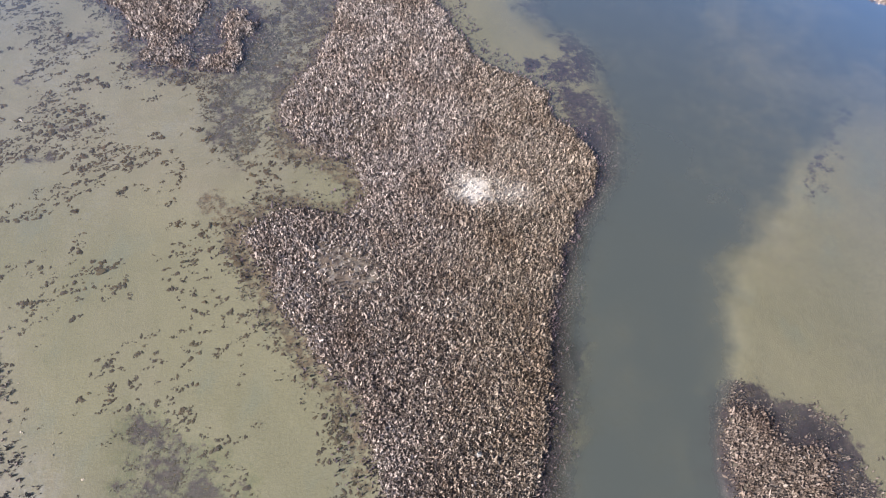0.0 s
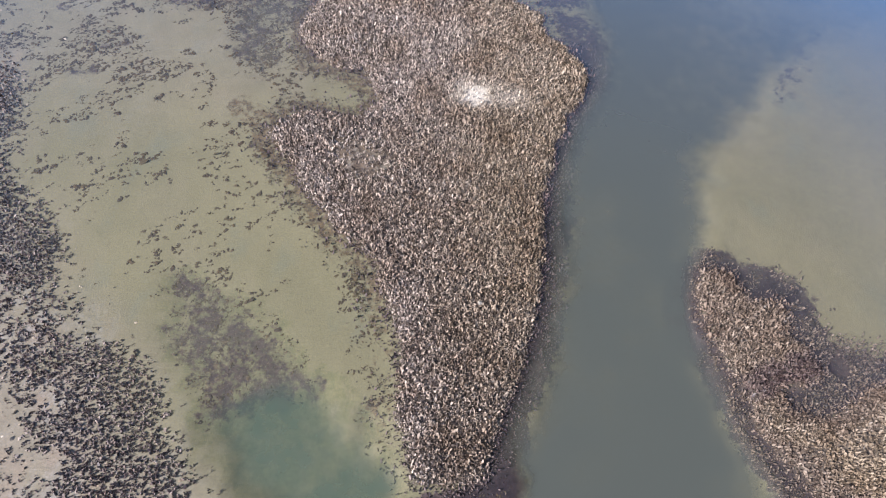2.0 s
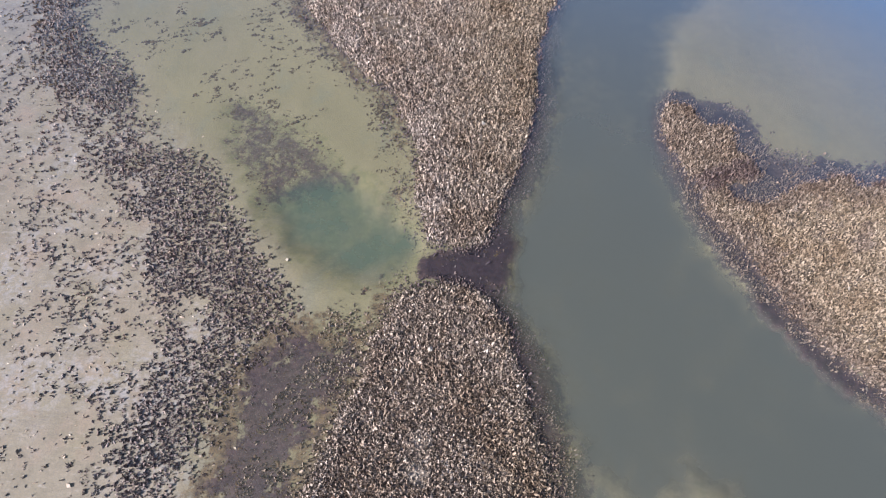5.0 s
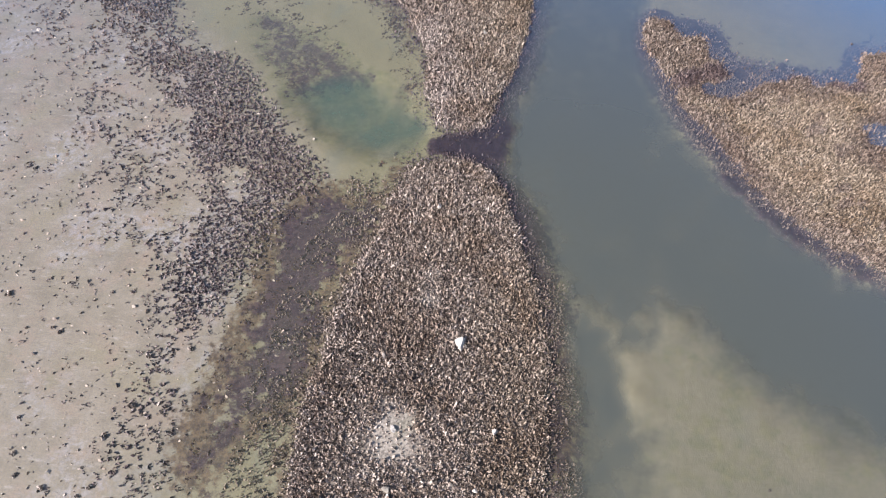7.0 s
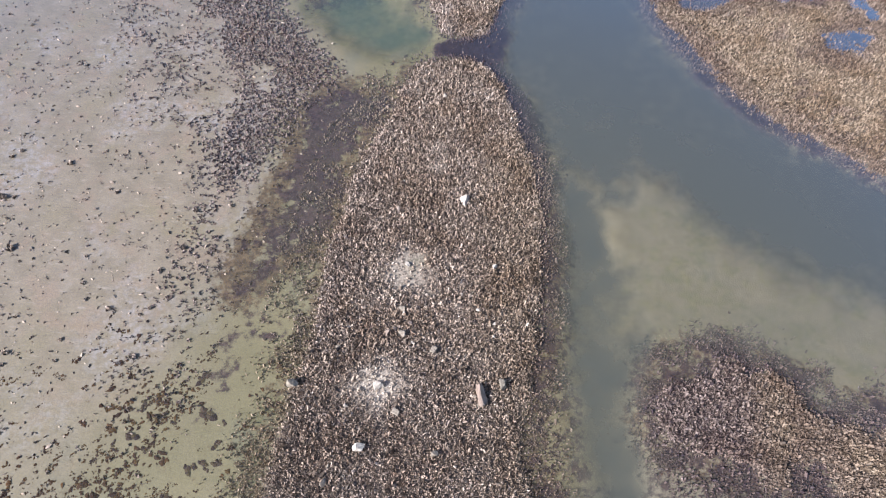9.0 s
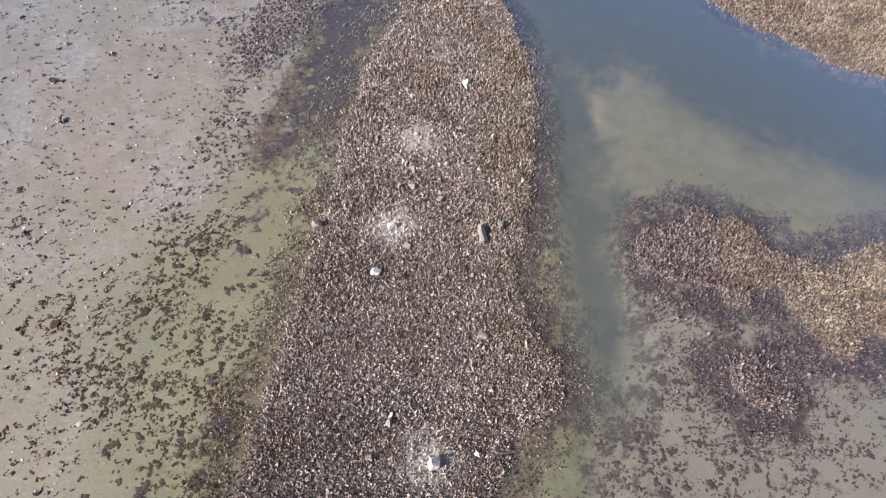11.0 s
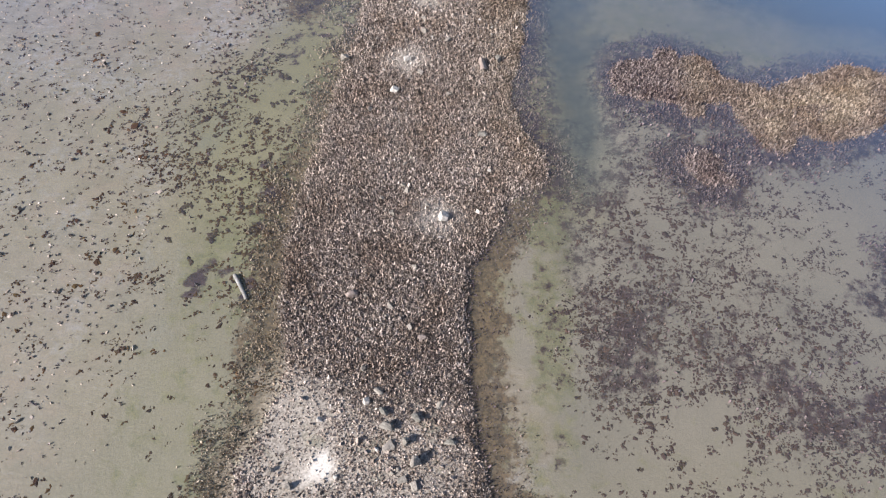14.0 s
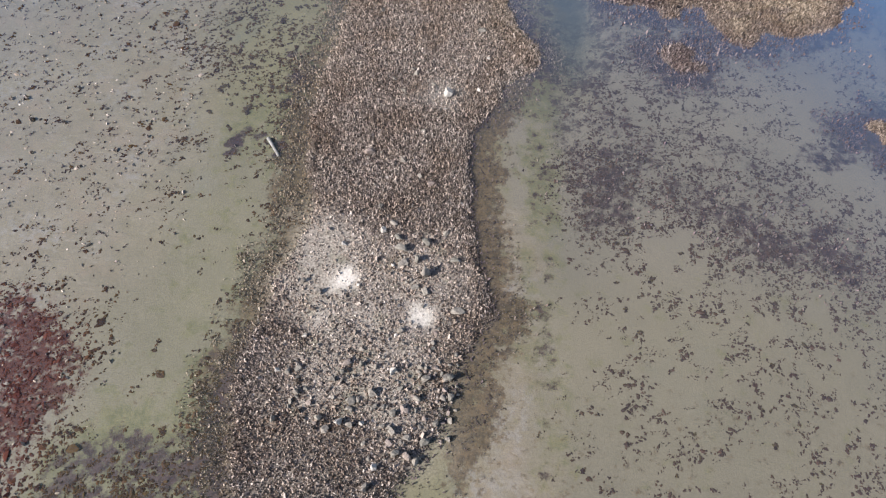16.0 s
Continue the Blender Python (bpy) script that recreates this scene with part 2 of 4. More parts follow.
REEF_SOUTH = """-7.6,-35 -8.0,-38.5 -8.2,-40.7 -7.9,-42.8 -7.6,-44.7 -7.0,-46.2 -6.9,-47.7 -7.4,-49.1 -7.9,-50.7 -8.0,-51.9 -8.6,-54 -9.0,-56.1 -8.9,-57.9
-8.3,-59.8 -7.9,-62 -7.4,-66 -4,-72 -2.5,-66 -1.5,-61.3 -0.5,-59.9 0.6,-58.4 0.8,-56.9 1.1,-55.6 2.0,-53.9 2.7,-52.5 2.1,-50.5 1.4,-47.8 1.4,-45 1.4,-42.3
2.1,-40.2 3.2,-37.8 4.4,-35.5 0,-33"""
REEF_EAST = """12.4,7.9 13.9,7.9 14.2,6.4 15.8,6.7 16.2,4.9 17.1,4.1 16.7,2.8 15.7,2.5 14.7,1.5 15.2,0.8 17.4,0.8 18.2,2.0 20.1,2.4 21.7,3.1 21.9,2.0
23.5,2.7 25.0,2.5 26.0,5.2 27.6,5.6 33,3 36,-4 34,-13 28.5,-14.0 24.4,-12.8 22.2,-11.0 20.5,-10.1 19.1,-8.8 17.9,-7.6 16.5,-5.5 15.6,-3.5 14.7,-1.1 13.4,-0.1
13.2,1.9 12.5,3.9 12.2,6"""
EAST_SHELF = """11.6,5.7 11.9,7.9 12.6,9.4 14.3,9.4 14.8,7.9 16.3,7.2 17.3,5.1 18.4,4.6 20.7,4.5 22.2,3.5 23.8,3.1 25.5,4.8 26.3,6.4 28,6.6 34,4 37,-4 35,-14 28.5,-15.0
24.4,-14.2 21.8,-12.3 20.1,-11.6 18.2,-10.1 16.7,-8.9 15.3,-6.8 14.4,-4.9 13.7,-2.3 12.6,-1.1 12.2,1.3 11.8,3.8"""
SPUR_WEST = """10.0,-26.5 11.4,-25.8 13.1,-25.0 14.7,-25.5 15.5,-25.2 16.1,-26.0 16.2,-27.3 17.4,-27.4 17.3,-28.2 16.4,-28.6 15.5,-29.3 14.7,-30.1 13.8,-30.3
13.7,-29.5 12.5,-29.1 11.3,-28.9 9.9,-28.6"""
SPUR_EAST = """16.9,-28.6 17.6,-28.1 18.2,-27.6 19.0,-28.5 20.6,-27.4 23.0,-26.3 24.6,-25.7 26.1,-25.7 26.9,-27.2 26.3,-29.4 24.1,-30.9 22.2,-31.7 20.6,-31.3
19.9,-30.9 19.2,-32.7 18.3,-32.9 17.7,-32.2 16.9,-30.7 17.0,-29.5"""
SPUR_CLUMP = "13.4,-33.4 14.8,-33.2 14.8,-34.6 15.5,-35.3 14.1,-35.2 13.4,-34.5"
SPUR_SHELF = """9.2,-26.5 9.8,-24.9 11.6,-24.1 13.2,-24.3 13.5,-25.6 15.4,-25.0 16.6,-25.6 17.4,-26.5 19.1,-27.1 20.8,-26.5 22.8,-25.4 26.5,-25.0 28.3,-27 28.5,-31
27.6,-36.5 24.8,-36.2 22.4,-34.2 20.6,-32.2 19.7,-32 18.8,-33.6 17.6,-33.6 16.2,-32.2 14.9,-32.4 13.6,-33.4 12.6,-34.5 11.5,-36 9.9,-35.6 9.9,-32 9.0,-30.1"""
ISLE_A = "-25.6,38 -24.3,34.4 -23.7,33.4 -22.2,32.4 -21.1,31.1 -19.9,30.3 -19.9,28.8 -18.4,27.8 -16.8,28.3 -17.0,29.3 -18.1,30.2 -18.5,31.1 -17.6,31.7 -17.2,33.2 -17.4,35.0 -18,38"
ISLE_B = "-15.9,33.8 -14.5,33.6 -14.5,32.5 -13.2,32.2 -13.2,31.1 -14.2,31.0 -13.8,28.6 -14.3,27.8 -15.6,27.8 -16.1,28.9 -15.0,29.2 -15.0,30.6 -15.4,31.7"
ISLE_MAT = "-17.2,29.7 -16.4,32.2 -16.0,34.2 -14.9,36 -13.4,33.5 -12.5,31.9 -12.7,29.5 -13.6,27.7 -14.9,27.4 -16.4,28.0"
ISLE_FAR = "26.5,39 28,37.8 31,37.5 36,38 36,44 28,44"
ISLET = "22.9,-39.3 24.3,-38.4 25.8,-38.9 26.2,-41 24.9,-41.3 23.8,-40.4"
FLAT_WEST = """-28,24 -26.6,17 -24.6,11.6 -20.4,7.5 -18.0,4.2 -15.7,2.6 -13.5,0.0 -12.0,-1.7 -10.0,-3.3 -8.7,-4.6 -7.3,-6.3 -7.2,-7.9 -8.6,-9 -9.3,-11.1
-9.6,-13.8 -10.2,-16.8 -10.8,-20 -11.6,-23 -12.0,-25.7 -12.8,-27.9 -14.2,-30.0 -15.2,-33 -14.6,-36 -13.6,-40 -13.6,-44 -14.4,-48 -15,-52 -16,-56 -16.4,-62 -18,-72 -44,-72 -44,24"""
FLAT_DENSE = """-16.7,2.1 -14.9,1.9 -13.1,-0.5 -10.9,-2.8 -9.1,-4.8 -8.0,-6.8 -8.6,-8.6 -9.5,-11.1 -10.2,-13.2 -12.3,-15.8 -14.5,-14 -16.3,-11.9 -19,-9 -21.5,-5.8
-23,0 -27,4 -28,20 -26,16 -24.4,11.6 -20.4,7.5 -18.2,4.2"""
DENSE_CORE = "-18.9,1.2 -17.8,2.0 -15.9,2.4 -13.9,1.2 -12.4,-1.1 -10.0,-3.5 -8.6,-5.6 -9.2,-8.0 -10.4,-10.4 -10.5,-13.0 -11.7,-15.6 -13.0,-13.6 -12.5,-10.4 -13.2,-7 -15.2,-4 -17.4,-1.6"
DENSE_NORTH = "-30.9,20.7 -27.8,20.9 -26.3,17.5 -25.5,13.9 -23.9,10.7 -20.2,7.9 -20.4,5.9 -23.1,6.5 -25.3,8.0"
CHANNEL = """2,60 4.5,36 5.6,33 8.3,31.9 9.5,25.9 9.0,21.4 7.2,18.2 6.2,14.7 5.7,11 5.4,7 5.0,3.8 3.8,0.4 2.9,-3 2.9,-6.0 4.1,-8 5.5,-11 6.9,-13.3 8.4,-15.5
9.2,-14.4 10.9,-12.4 12,-14.2 14.2,-16.7 16.3,-17.7 19.6,-19.3 24,-20.5 44,-27 44,-17 28,-15.6 24.1,-14.1 19.6,-11.1 15.3,-5.3 12.7,-1.4 11.7,3.9 12,8.8
12.7,12.8 14.3,16.4 16.8,18.8 18.7,22.9 25.7,27.9 44,36 44,60"""
GUTTER = "5.3,-12 8.4,-16 8.8,-22 9.3,-26 9.0,-30 9.5,-33 8.7,-36.3 7.2,-37.6 6.0,-34.9 6.0,-30.7 5.8,-24.5 5.8,-17.6"
EAST_INLET = "26.9,6.7 26.9,1.9 27.1,0.6 25.7,0.1 24.6,-1.0 23.5,-2.5 23.5,-3.5 24.9,-3.2 26.5,-2.7 27.4,-1.0 28.1,0.3 29.0,0.8 30.0,7.0"
EAST_HOLE = "30,-23 28.4,-26 27.6,-31 25.6,-33.4 25.2,-36 26.6,-38.4 28.2,-42 30,-48 46,-54 46,-20"
SPUR_HOLE = "14.0,-25.2 15.4,-24.8 17.4,-26.0 18.8,-27.3 17.2,-26.9 15.4,-26.0"
POOL = "-10.0,-1.0 -8.6,0.3 -6.6,1.2 -4.8,0.6 -3.0,-0.9 -1.9,-2.3 -1.5,-3.3 -2.6,-4.6 -4.6,-5.0 -6.1,-4.6 -8.2,-3.2"
POOL_WEED = "-13.3,6.8 -11.0,6.1 -8.2,4.1 -6.2,2.1 -5.0,0.9 -6.5,0.2 -8.6,-0.4 -10.1,-0.9 -11.7,1.4 -13.2,3.4 -13.8,5.6"
TRENCH = "-1.7,-3.9 -1.1,-3.3 0.3,-2.9 2.1,-2.6 2.8,-1.5 3.5,-2.5 2.9,-3.9 3.0,-5.3 1.3,-5.3 -0.1,-5.1 -1.5,-5.0"
NORTH_SHELF = "5.8,28.1 7.3,27.7 8.9,26.9 9.6,24.4 9.4,21.6 8.4,19.1 6.7,17.2 6.0,14.8 5.4,12.2 5.0,12.2 5.6,16.1 6.9,19.8 7.0,23.1 6.3,25.7"
NORTH_WISPS = "4.5,38 6.2,36.1 7.0,33.4 8.8,32.1 8.8,28.9 6.7,28.3 4.6,29.2 4.5,30.2 6.1,30.8 5.3,33.0 4.2,36"
WEST_WEED = "-18.6,-31.8 -15,-30.4 -12.8,-27.6 -10.5,-27.6 -9.5,-29.5 -8.8,-35.8 -9.2,-38.1 -11.8,-37.2 -14.8,-37.6 -17.5,-36.3"
DARK_BAND = "-4.9,-8.4 -4.2,-9.3 -5.1,-11.8 -5.9,-14.1 -6.0,-16.6 -6.4,-18.8 -7.5,-19.9 -9.0,-21.9 -10.2,-23.2 -10.6,-21 -9.6,-18.4 -9.4,-15.6 -9.3,-12.4 -8.8,-10.0 -7.4,-8.2"
NW_DARK = "-15.4,27.6 -13.6,30.3 -12.7,35.0 -12.8,42 -8.5,42 -8.6,35 -8.8,32.9 -9.4,29.0 -10.7,26.4 -10.8,23.6 -11.7,20.1 -13.0,20.5 -14.6,22.9"
R1_MUD = "-7.5,15.6 -5.8,15.7 -3.0,13.8 -4.2,12.4 -6.6,13.3"
R1_PALE = "-6.6,26.2 -3.0,23.7 -4.9,20.6 -8.2,23.3"
DARK_RED = "-24,-53.6 -18.8,-54.2 -16.9,-55.7 -17.1,-57.3 -17.0,-59.3 -18,-63 -24,-63"
EAST_CORE = "7.0,-43.3 8.8,-41.8 11.0,-42.2 11.0,-44.7 10.6,-45.9 9.6,-46.8 8.9,-47.5 7.5,-48.2 7.0,-47.1 6.6,-45.5"
EAST_CORE_B = "11.1,-43.5 13.8,-44.4 16.4,-45.0 20.5,-46 22.3,-49.4 21.9,-50.7 17.4,-50.0 15.2,-49 13.0,-47.2 11,-45.8"
EAST_WEED = "8.0,-36 10,-34 13.3,-34.7 14.8,-35.0 16.6,-36.5 18.4,-39.9 18.9,-43.2 21,-46 24,-50 18,-49.8 12,-46.8 7.2,-45.4 7,-42 7.4,-38.5"
DARK_FRINGE = "-10.9,-34.5 -9.2,-36.6 -8.8,-39 -9.8,-41.5 -11.8,-43 -12,-41 -11.2,-38"
DARK_SOUTH = "-16.2,-62.5 -15.4,-59.7 -13.7,-58.9 -11,-59.6 -9.3,-56.5 -8.8,-57 -8.3,-61 -8.5,-64 -15.3,-64"
GRAVEL = "-7.3,-47.0 -4.5,-47.4 -2.5,-48.4 0.5,-48.8 1.1,-50.6 1.3,-52.4 0.9,-54.4 0.8,-57 0.2,-59 -1,-60.4 -3,-59.4 -6,-58.4 -6.6,-55.6 -7.8,-53.6 -8,-50.2"
# dark clots of weed at the tail of the dark band and by the log: x, y, radius
CLOTS = ((-23.2, 20.1, 0.75), (-22.3, 20.3, 0.65), (-21.1, 23.0, 0.7), (-20.2, 23.3, 0.5), (-26.3, 26.1, 0.7), (-22.6, 22.8, 0.5), (-24.6, 30.3, 1.2), (-9.2, -23.5, 0.8), (-9.9, -24.6, 0.6), (-9.1, -24.8, 0.55), (-10.1, -25.5, 0.55), (-9.7, -26.3, 0.6), (-10.2, -26.9, 0.45), (-11.5, -26.5, 0.35), (-11.5, -21.2, 0.35), (-10.5, -22.4, 0.55), (-8.6, -20.0, 0.7), (-9.9, -27.4, 0.5), (-10.1, -28.7, 0.45), (-8.2, -24.6, 0.6), (-9.3, -37.5, 0.6), (-9.7, -39.6, 0.4), (-9.0, -34.5, 0.4), (-11.2, -42.4, 0.55), (-11.8, -43.0, 0.5), (-12.2, -43.7, 0.3), (-10.6, -42.3, 0.35), (-9.3, -42.8, 0.45), (-9.2, -43.7, 0.4), (-10.1, -35.4, 0.45))
# whitened patches: x, y, radius, stretch east, strength
WHITE = ((0.9, 19.5, 1.5, 1.15, 0.8), (0.8, 19.6, 0.8, 1.1, 0.95), (2.7, 19.3, 1.25, 1.5, 0.45), (-2.1, -20.7, 2.2, 1.0, 0.06), (-3.0, -27.0, 1.5, 1.05, 0.5), (-2.9, -27.0, 0.7, 1.0, 0.45),
         (-0.3, -38.6, 1.5, 1.2, 0.42), (-4.7, -51.4, 0.8, 1.0, 0.95), (-0.7, -53.2, 0.75, 1.0, 0.85), (-5.6, -53.6, 0.75, 1.0, 0.22),
         (-3.2, -53.5, 0.8, 1.1, 0.14), (-0.9, -12.9, 0.6, 1.0, 0.25), (-1.0, -14.2, 0.6, 1.0, 0.4))


def hash2(i, j, seed):
    v = np.sin(i * 127.1 + j * 311.7 + seed * 74.7) * 43758.5453
    return v - np.floor(v)


def vnoise(x, y, seed=0, octaves=4, gain=0.55):
    """Value noise of several octaves, 0 to 1."""
    total, amp, norm = np.zeros_like(x), 1.0, 0.0
    for o in range(octaves):
        i, j = np.floor(x), np.floor(y)
        u, v = x - i, y - j
        u, v = u * u * (3 - 2 * u), v * v * (3 - 2 * v)
        s = seed + 13 * o
        a, b, c, d = hash2(i, j, s), hash2(i + 1, j, s), hash2(i, j + 1, s), hash2(i + 1, j + 1, s)
        total += amp * (a + (b - a) * u + (c - a) * v + (a - b - c + d) * u * v)
        norm += amp
        x, y, amp = x * 2.03 + 5.7, y * 2.03 + 1.3, amp * gain
    return total / norm


def smooth(v, low, high):
    t = np.clip((v - low) / (high - low), 0, 1)
    return t * t * (3 - 2 * t)


def outline(text):
    p = np.array([[float(v) for v in w.split(",")] for w in text.split()])
    q = np.roll(p, -1, 0)
    return np.stack([0.78 * p + 0.22 * q, 0.22 * p + 0.78 * q], 1).reshape(-1, 2)


def inside(text, x, y, reach=6.0):
    """Signed distance to an outline, positive inside, cut off at reach."""
    p = outline(text)
    out = np.full(x.shape, -reach)
    box = (x > p[:, 0].min() - reach) & (x < p[:, 0].max() + reach) & (y > p[:, 1].min() - reach) & (y < p[:, 1].max() + reach)
    px, py = x[box], y[box]
    near, odd = np.full(px.shape, reach * reach), np.zeros(px.shape, bool)
    for (ax, ay), (bx, by) in zip(p, np.roll(p, -1, 0)):
        dx, dy = bx - ax, by - ay
        t = np.clip(((px - ax) * dx + (py - ay) * dy) / (dx * dx + dy * dy + 1e-9), 0, 1)
        near = np.minimum(near, (px - ax - t * dx) ** 2 + (py - ay - t * dy) ** 2)
        if abs(dy) > 1e-9:
            odd ^= ((ay > py) != (by > py)) & (px < ax + (py - ay) * dx / dy)
    out[box] = np.where(odd, 1, -1) * np.sqrt(near)
    return out


def leg(x, y, ax, ay, bx, by):
    """Distance to a straight stretch."""
    dx, dy = bx - ax, by - ay
    t = np.clip(((x - ax) * dx + (y - ay) * dy) / (dx * dx + dy * dy), 0, 1)
    return np.hypot(x - ax - t * dx, y - ay - t * dy)


STEP, X0, X1, Y0, Y1 = 0.25, -42.0, 42.0, -74.0, 52.0
gx, gy = np.meshgrid(np.arange(X0, X1 + 0.01, STEP), np.arange(Y0, Y1 + 0.01, STEP))
n_big, n_mid, n_fine = vnoise(gx * 0.18, gy * 0.18, 1), vnoise(gx * 0.7, gy * 0.7, 2), vnoise(gx * 2.2, gy * 2.2, 3)
wob = (n_mid - 0.5) * 1.3 + (n_fine - 0.5) * 0.7
S = {k: inside(v, gx, gy) for k, v in dict(north=REEF_NORTH, point=REEF_POINT, middle=REEF_MIDDLE, south=REEF_SOUTH, east=REEF_EAST, eshelf=EAST_SHELF, inlet=EAST_INLET, spur=SPUR_WEST, spure=SPUR_EAST, spurc=SPUR_CLUMP,
     islea=ISLE_A, isleb=ISLE_B, islefar=ISLE_FAR, islet=ISLET, shelf=SPUR_SHELF, flat=FLAT_WEST, dense=FLAT_DENSE, channel=CHANNEL, gutter=GUTTER, hole=EAST_HOLE,
     spurhole=SPUR_HOLE, pool=POOL, poolweed=POOL_WEED, trench=TRENCH, band=DARK_BAND, nwdark=NW_DARK, r1mud=R1_MUD, r1pale=R1_PALE, darkred=DARK_RED,
     eweed=EAST_WEED, fringe=DARK_FRINGE, dsouth=DARK_SOUTH, gravel=GRAVEL).items()}
bank_noise = vnoise(gx * 0.42 + 3, gy * 0.42, 61)
S["spur"] = np.maximum.reduce([S["spur"], S["spure"], S["spurc"]])
drowned = np.maximum(smooth(S["eshelf"] + 1.2 * wob, -0.7, 0.5), smooth(S["spur"] + 1.2 * wob, -0.8, 0.0))
S["east"] = np.minimum(S["east"] + 0.25 - 0.45 * smooth(bank_noise, 0.55, 0.70), -S["inlet"] + 0.3 + 1.4 * wob)
S["spur"] = S["spur"] + 0.3 - 0.5 * smooth(bank_noise, 0.54, 0.68)
BEDS = ("north", "middle", "east", "spur", "isle")
S["north"] = np.maximum(S["north"], S["point"])
S["middle"] = np.maximum(S["middle"], S["south"])
S["isle"] = np.maximum.reduce([S["islea"] + 0.5 * wob, S["isleb"] + 0.6 * wob, S["islefar"], S["islet"] - 0.2 - 0.8 * smooth(bank_noise, 0.45, 0.6)])
reef_sd = np.max([S[b] for b in BEDS], 0)
rs = reef_sd + 0.55 * wob
trench = smooth(S["trench"] + 1.0 * wob, -0.5, 0.45)
north_sd = np.maximum(inside(NORTH_SHELF, gx, gy) + 1.0 * wob, inside(NORTH_WISPS, gx, gy) + 2.6 * wob - 0.3)
north_shelf = smooth(north_sd, -0.6, 1.4)
deep = np.maximum.reduce([smooth(S["channel"] + (1.0 + 0.8 * smooth(-gy, 6, 11)) * wob + 1.6 * smooth(-gy, 6, 11) * (n_big - 0.5), -1.5 - 0.8 * smooth(-gy, 6, 11), 1.9 + 0.6 * smooth(-gy, 6, 11)), (0.80 - 0.35 * smooth(-gy, 24, 35)) * smooth(S["gutter"] + 1.4 * wob, -1.2, 1.6), 0.7 * smooth(S["hole"] + 1.5 * wob, -1.5, 3.0),
                          0.45 * smooth(S["spurhole"] + wob, -0.6, 0.6), 0.6 * smooth(S["pool"] + 1.3 * wob, -1.1, 1.3), 0.02 * trench, 0.12 * smooth(-leg(gx, gy, 7.2, -32.5, 6.6, -41) + 1.2 * wob, -1.6, -0.2), 0.16 * smooth(S["inlet"] + wob, -0.2, 1.0),
                          0.13 * smooth(S["poolweed"] + wob, -1, 1), 0.14 * smooth(S["nwdark"] + wob, -1, 2), 0.03 * smooth(S["band"] + wob, -0.6, 1.2)])
deep = deep * (1 - 0.93 * trench) * (1 - 0.65 * north_shelf) * (1 - 0.8 * smooth(gx, 9, 20) * smooth(gy, 20, 31) * (0.5 + 0.5 * smooth(n_big, 0.4, 0.6)))
flat = smooth(S["flat"] + 2.4 * (n_mid - 0.5) + 2.5 * (n_big - 0.5), -3.0, 3.0)
tan_strip = 0.7 * smooth(-leg(gx, gy, 3.2, -48, 3.0, -64) + 2 * wob, -2.8, -0.8)
east_side = smooth(gx, 6, 11)
bed = -0.10 - 0.08 * (n_big - 0.5) - 0.07 * east_side * smooth(gy, -8, 2)
bed = bed + (-0.014 - 0.02 * n_mid - bed) * flat
bed = bed - 0.85 * deep - 0.19 * smooth(gx, 8, 10) * smooth(-gy, 11, 14) * (1 - smooth(-gy, 24, 28))
north_part = smooth(gy, -9, -4)
skirt = smooth(reef_sd + (1.5 - 0.6 * north_part) * wob, -2.5 + 0.5 * north_part, -0.7) * (1 - smooth(rs, -0.1, 0.5))
bed = np.maximum(bed, bed + (np.minimum(-0.10, bed + 0.9) - bed) * smooth(reef_sd + wob, -1.8 + 0.9 * north_part, 0.1) * (1 - smooth(S["trench"], -0.4, 0.4)))
shelf = np.maximum(smooth(S["shelf"] + 1.2 * wob, -0.8, 0.6), drowned)
shelf_weed = shelf * (1 - 0.55 * smooth(-gy + 1.5 * wob, 30.0, 32.0))
bed = np.maximum(bed, bed + (-0.12 - bed) * shelf ** 2)
crown = 0.06 + 0.13 * smooth(reef_sd, 0.0, 4.0) + 0.08 * (n_mid - 0.5) + 0.05 * (n_fine - 0.5)
bed = bed + (crown - bed) * smooth(rs, -0.35, 0.55)
bed = bed + (-0.05 - bed) * trench
white = np.zeros_like(gx)
for wx, wy, wr, ws, wp in WHITE:
    white = np.maximum(white, wp * smooth(-np.hypot((gx - wx) / ws, gy - wy) / wr - 0.9 * (n_fine - 0.5), -1.25, -0.1))
bare = 0.88 * smooth(-np.hypot(gx + 2.1, gy + 20.75) - 2.0 * (n_fine - 0.5) - 1.0 * (n_mid - 0.5), -2.3, -0.4)
bare = np.maximum(bare, 0.75 * smooth(-np.hypot((gx + 5.9) / 0.8, (gy + 50.3) / 1.5) - 1.0 * (n_mid - 0.5), -2.4, -1.2))
clump = smooth(vnoise(gx * 0.6, gy * 0.6, 71, 3), 0.30, 0.62)
west_weed = smooth(-gx, 8.6, 10) * smooth(gx, -19, -14) * smooth(-gy, 25, 29) * smooth(gy, -47, -43)
ecore = smooth(np.maximum(inside(EAST_CORE, gx, gy), inside(EAST_CORE_B, gx, gy)) + 2.2 * wob, -2.4, 1.4)
gravel = np.maximum(smooth(S["gravel"] + 2.2 * wob, -1.4, 1.4), bare)
gravel = np.maximum(gravel, 0.42 * smooth(-gy + 2 * wob, 50, 54) * smooth(reef_sd, 0.2, 1.2))
gravel = np.maximum(gravel, (0.4 - 0.28 * smooth(-gy, 23, 28)) * smooth(-gy + 2 * wob, 19, 24) * (1 - smooth(-gy + 2 * wob, 35, 38.5)) * smooth(reef_sd, 0.4, 2.0))
west_edge = (1 - smooth(gx, -3.5, -1.5)) + smooth(-gy, 36, 41) * smooth(gx, 0, 1.5)
south_part = smooth(-gy, 22, 30)
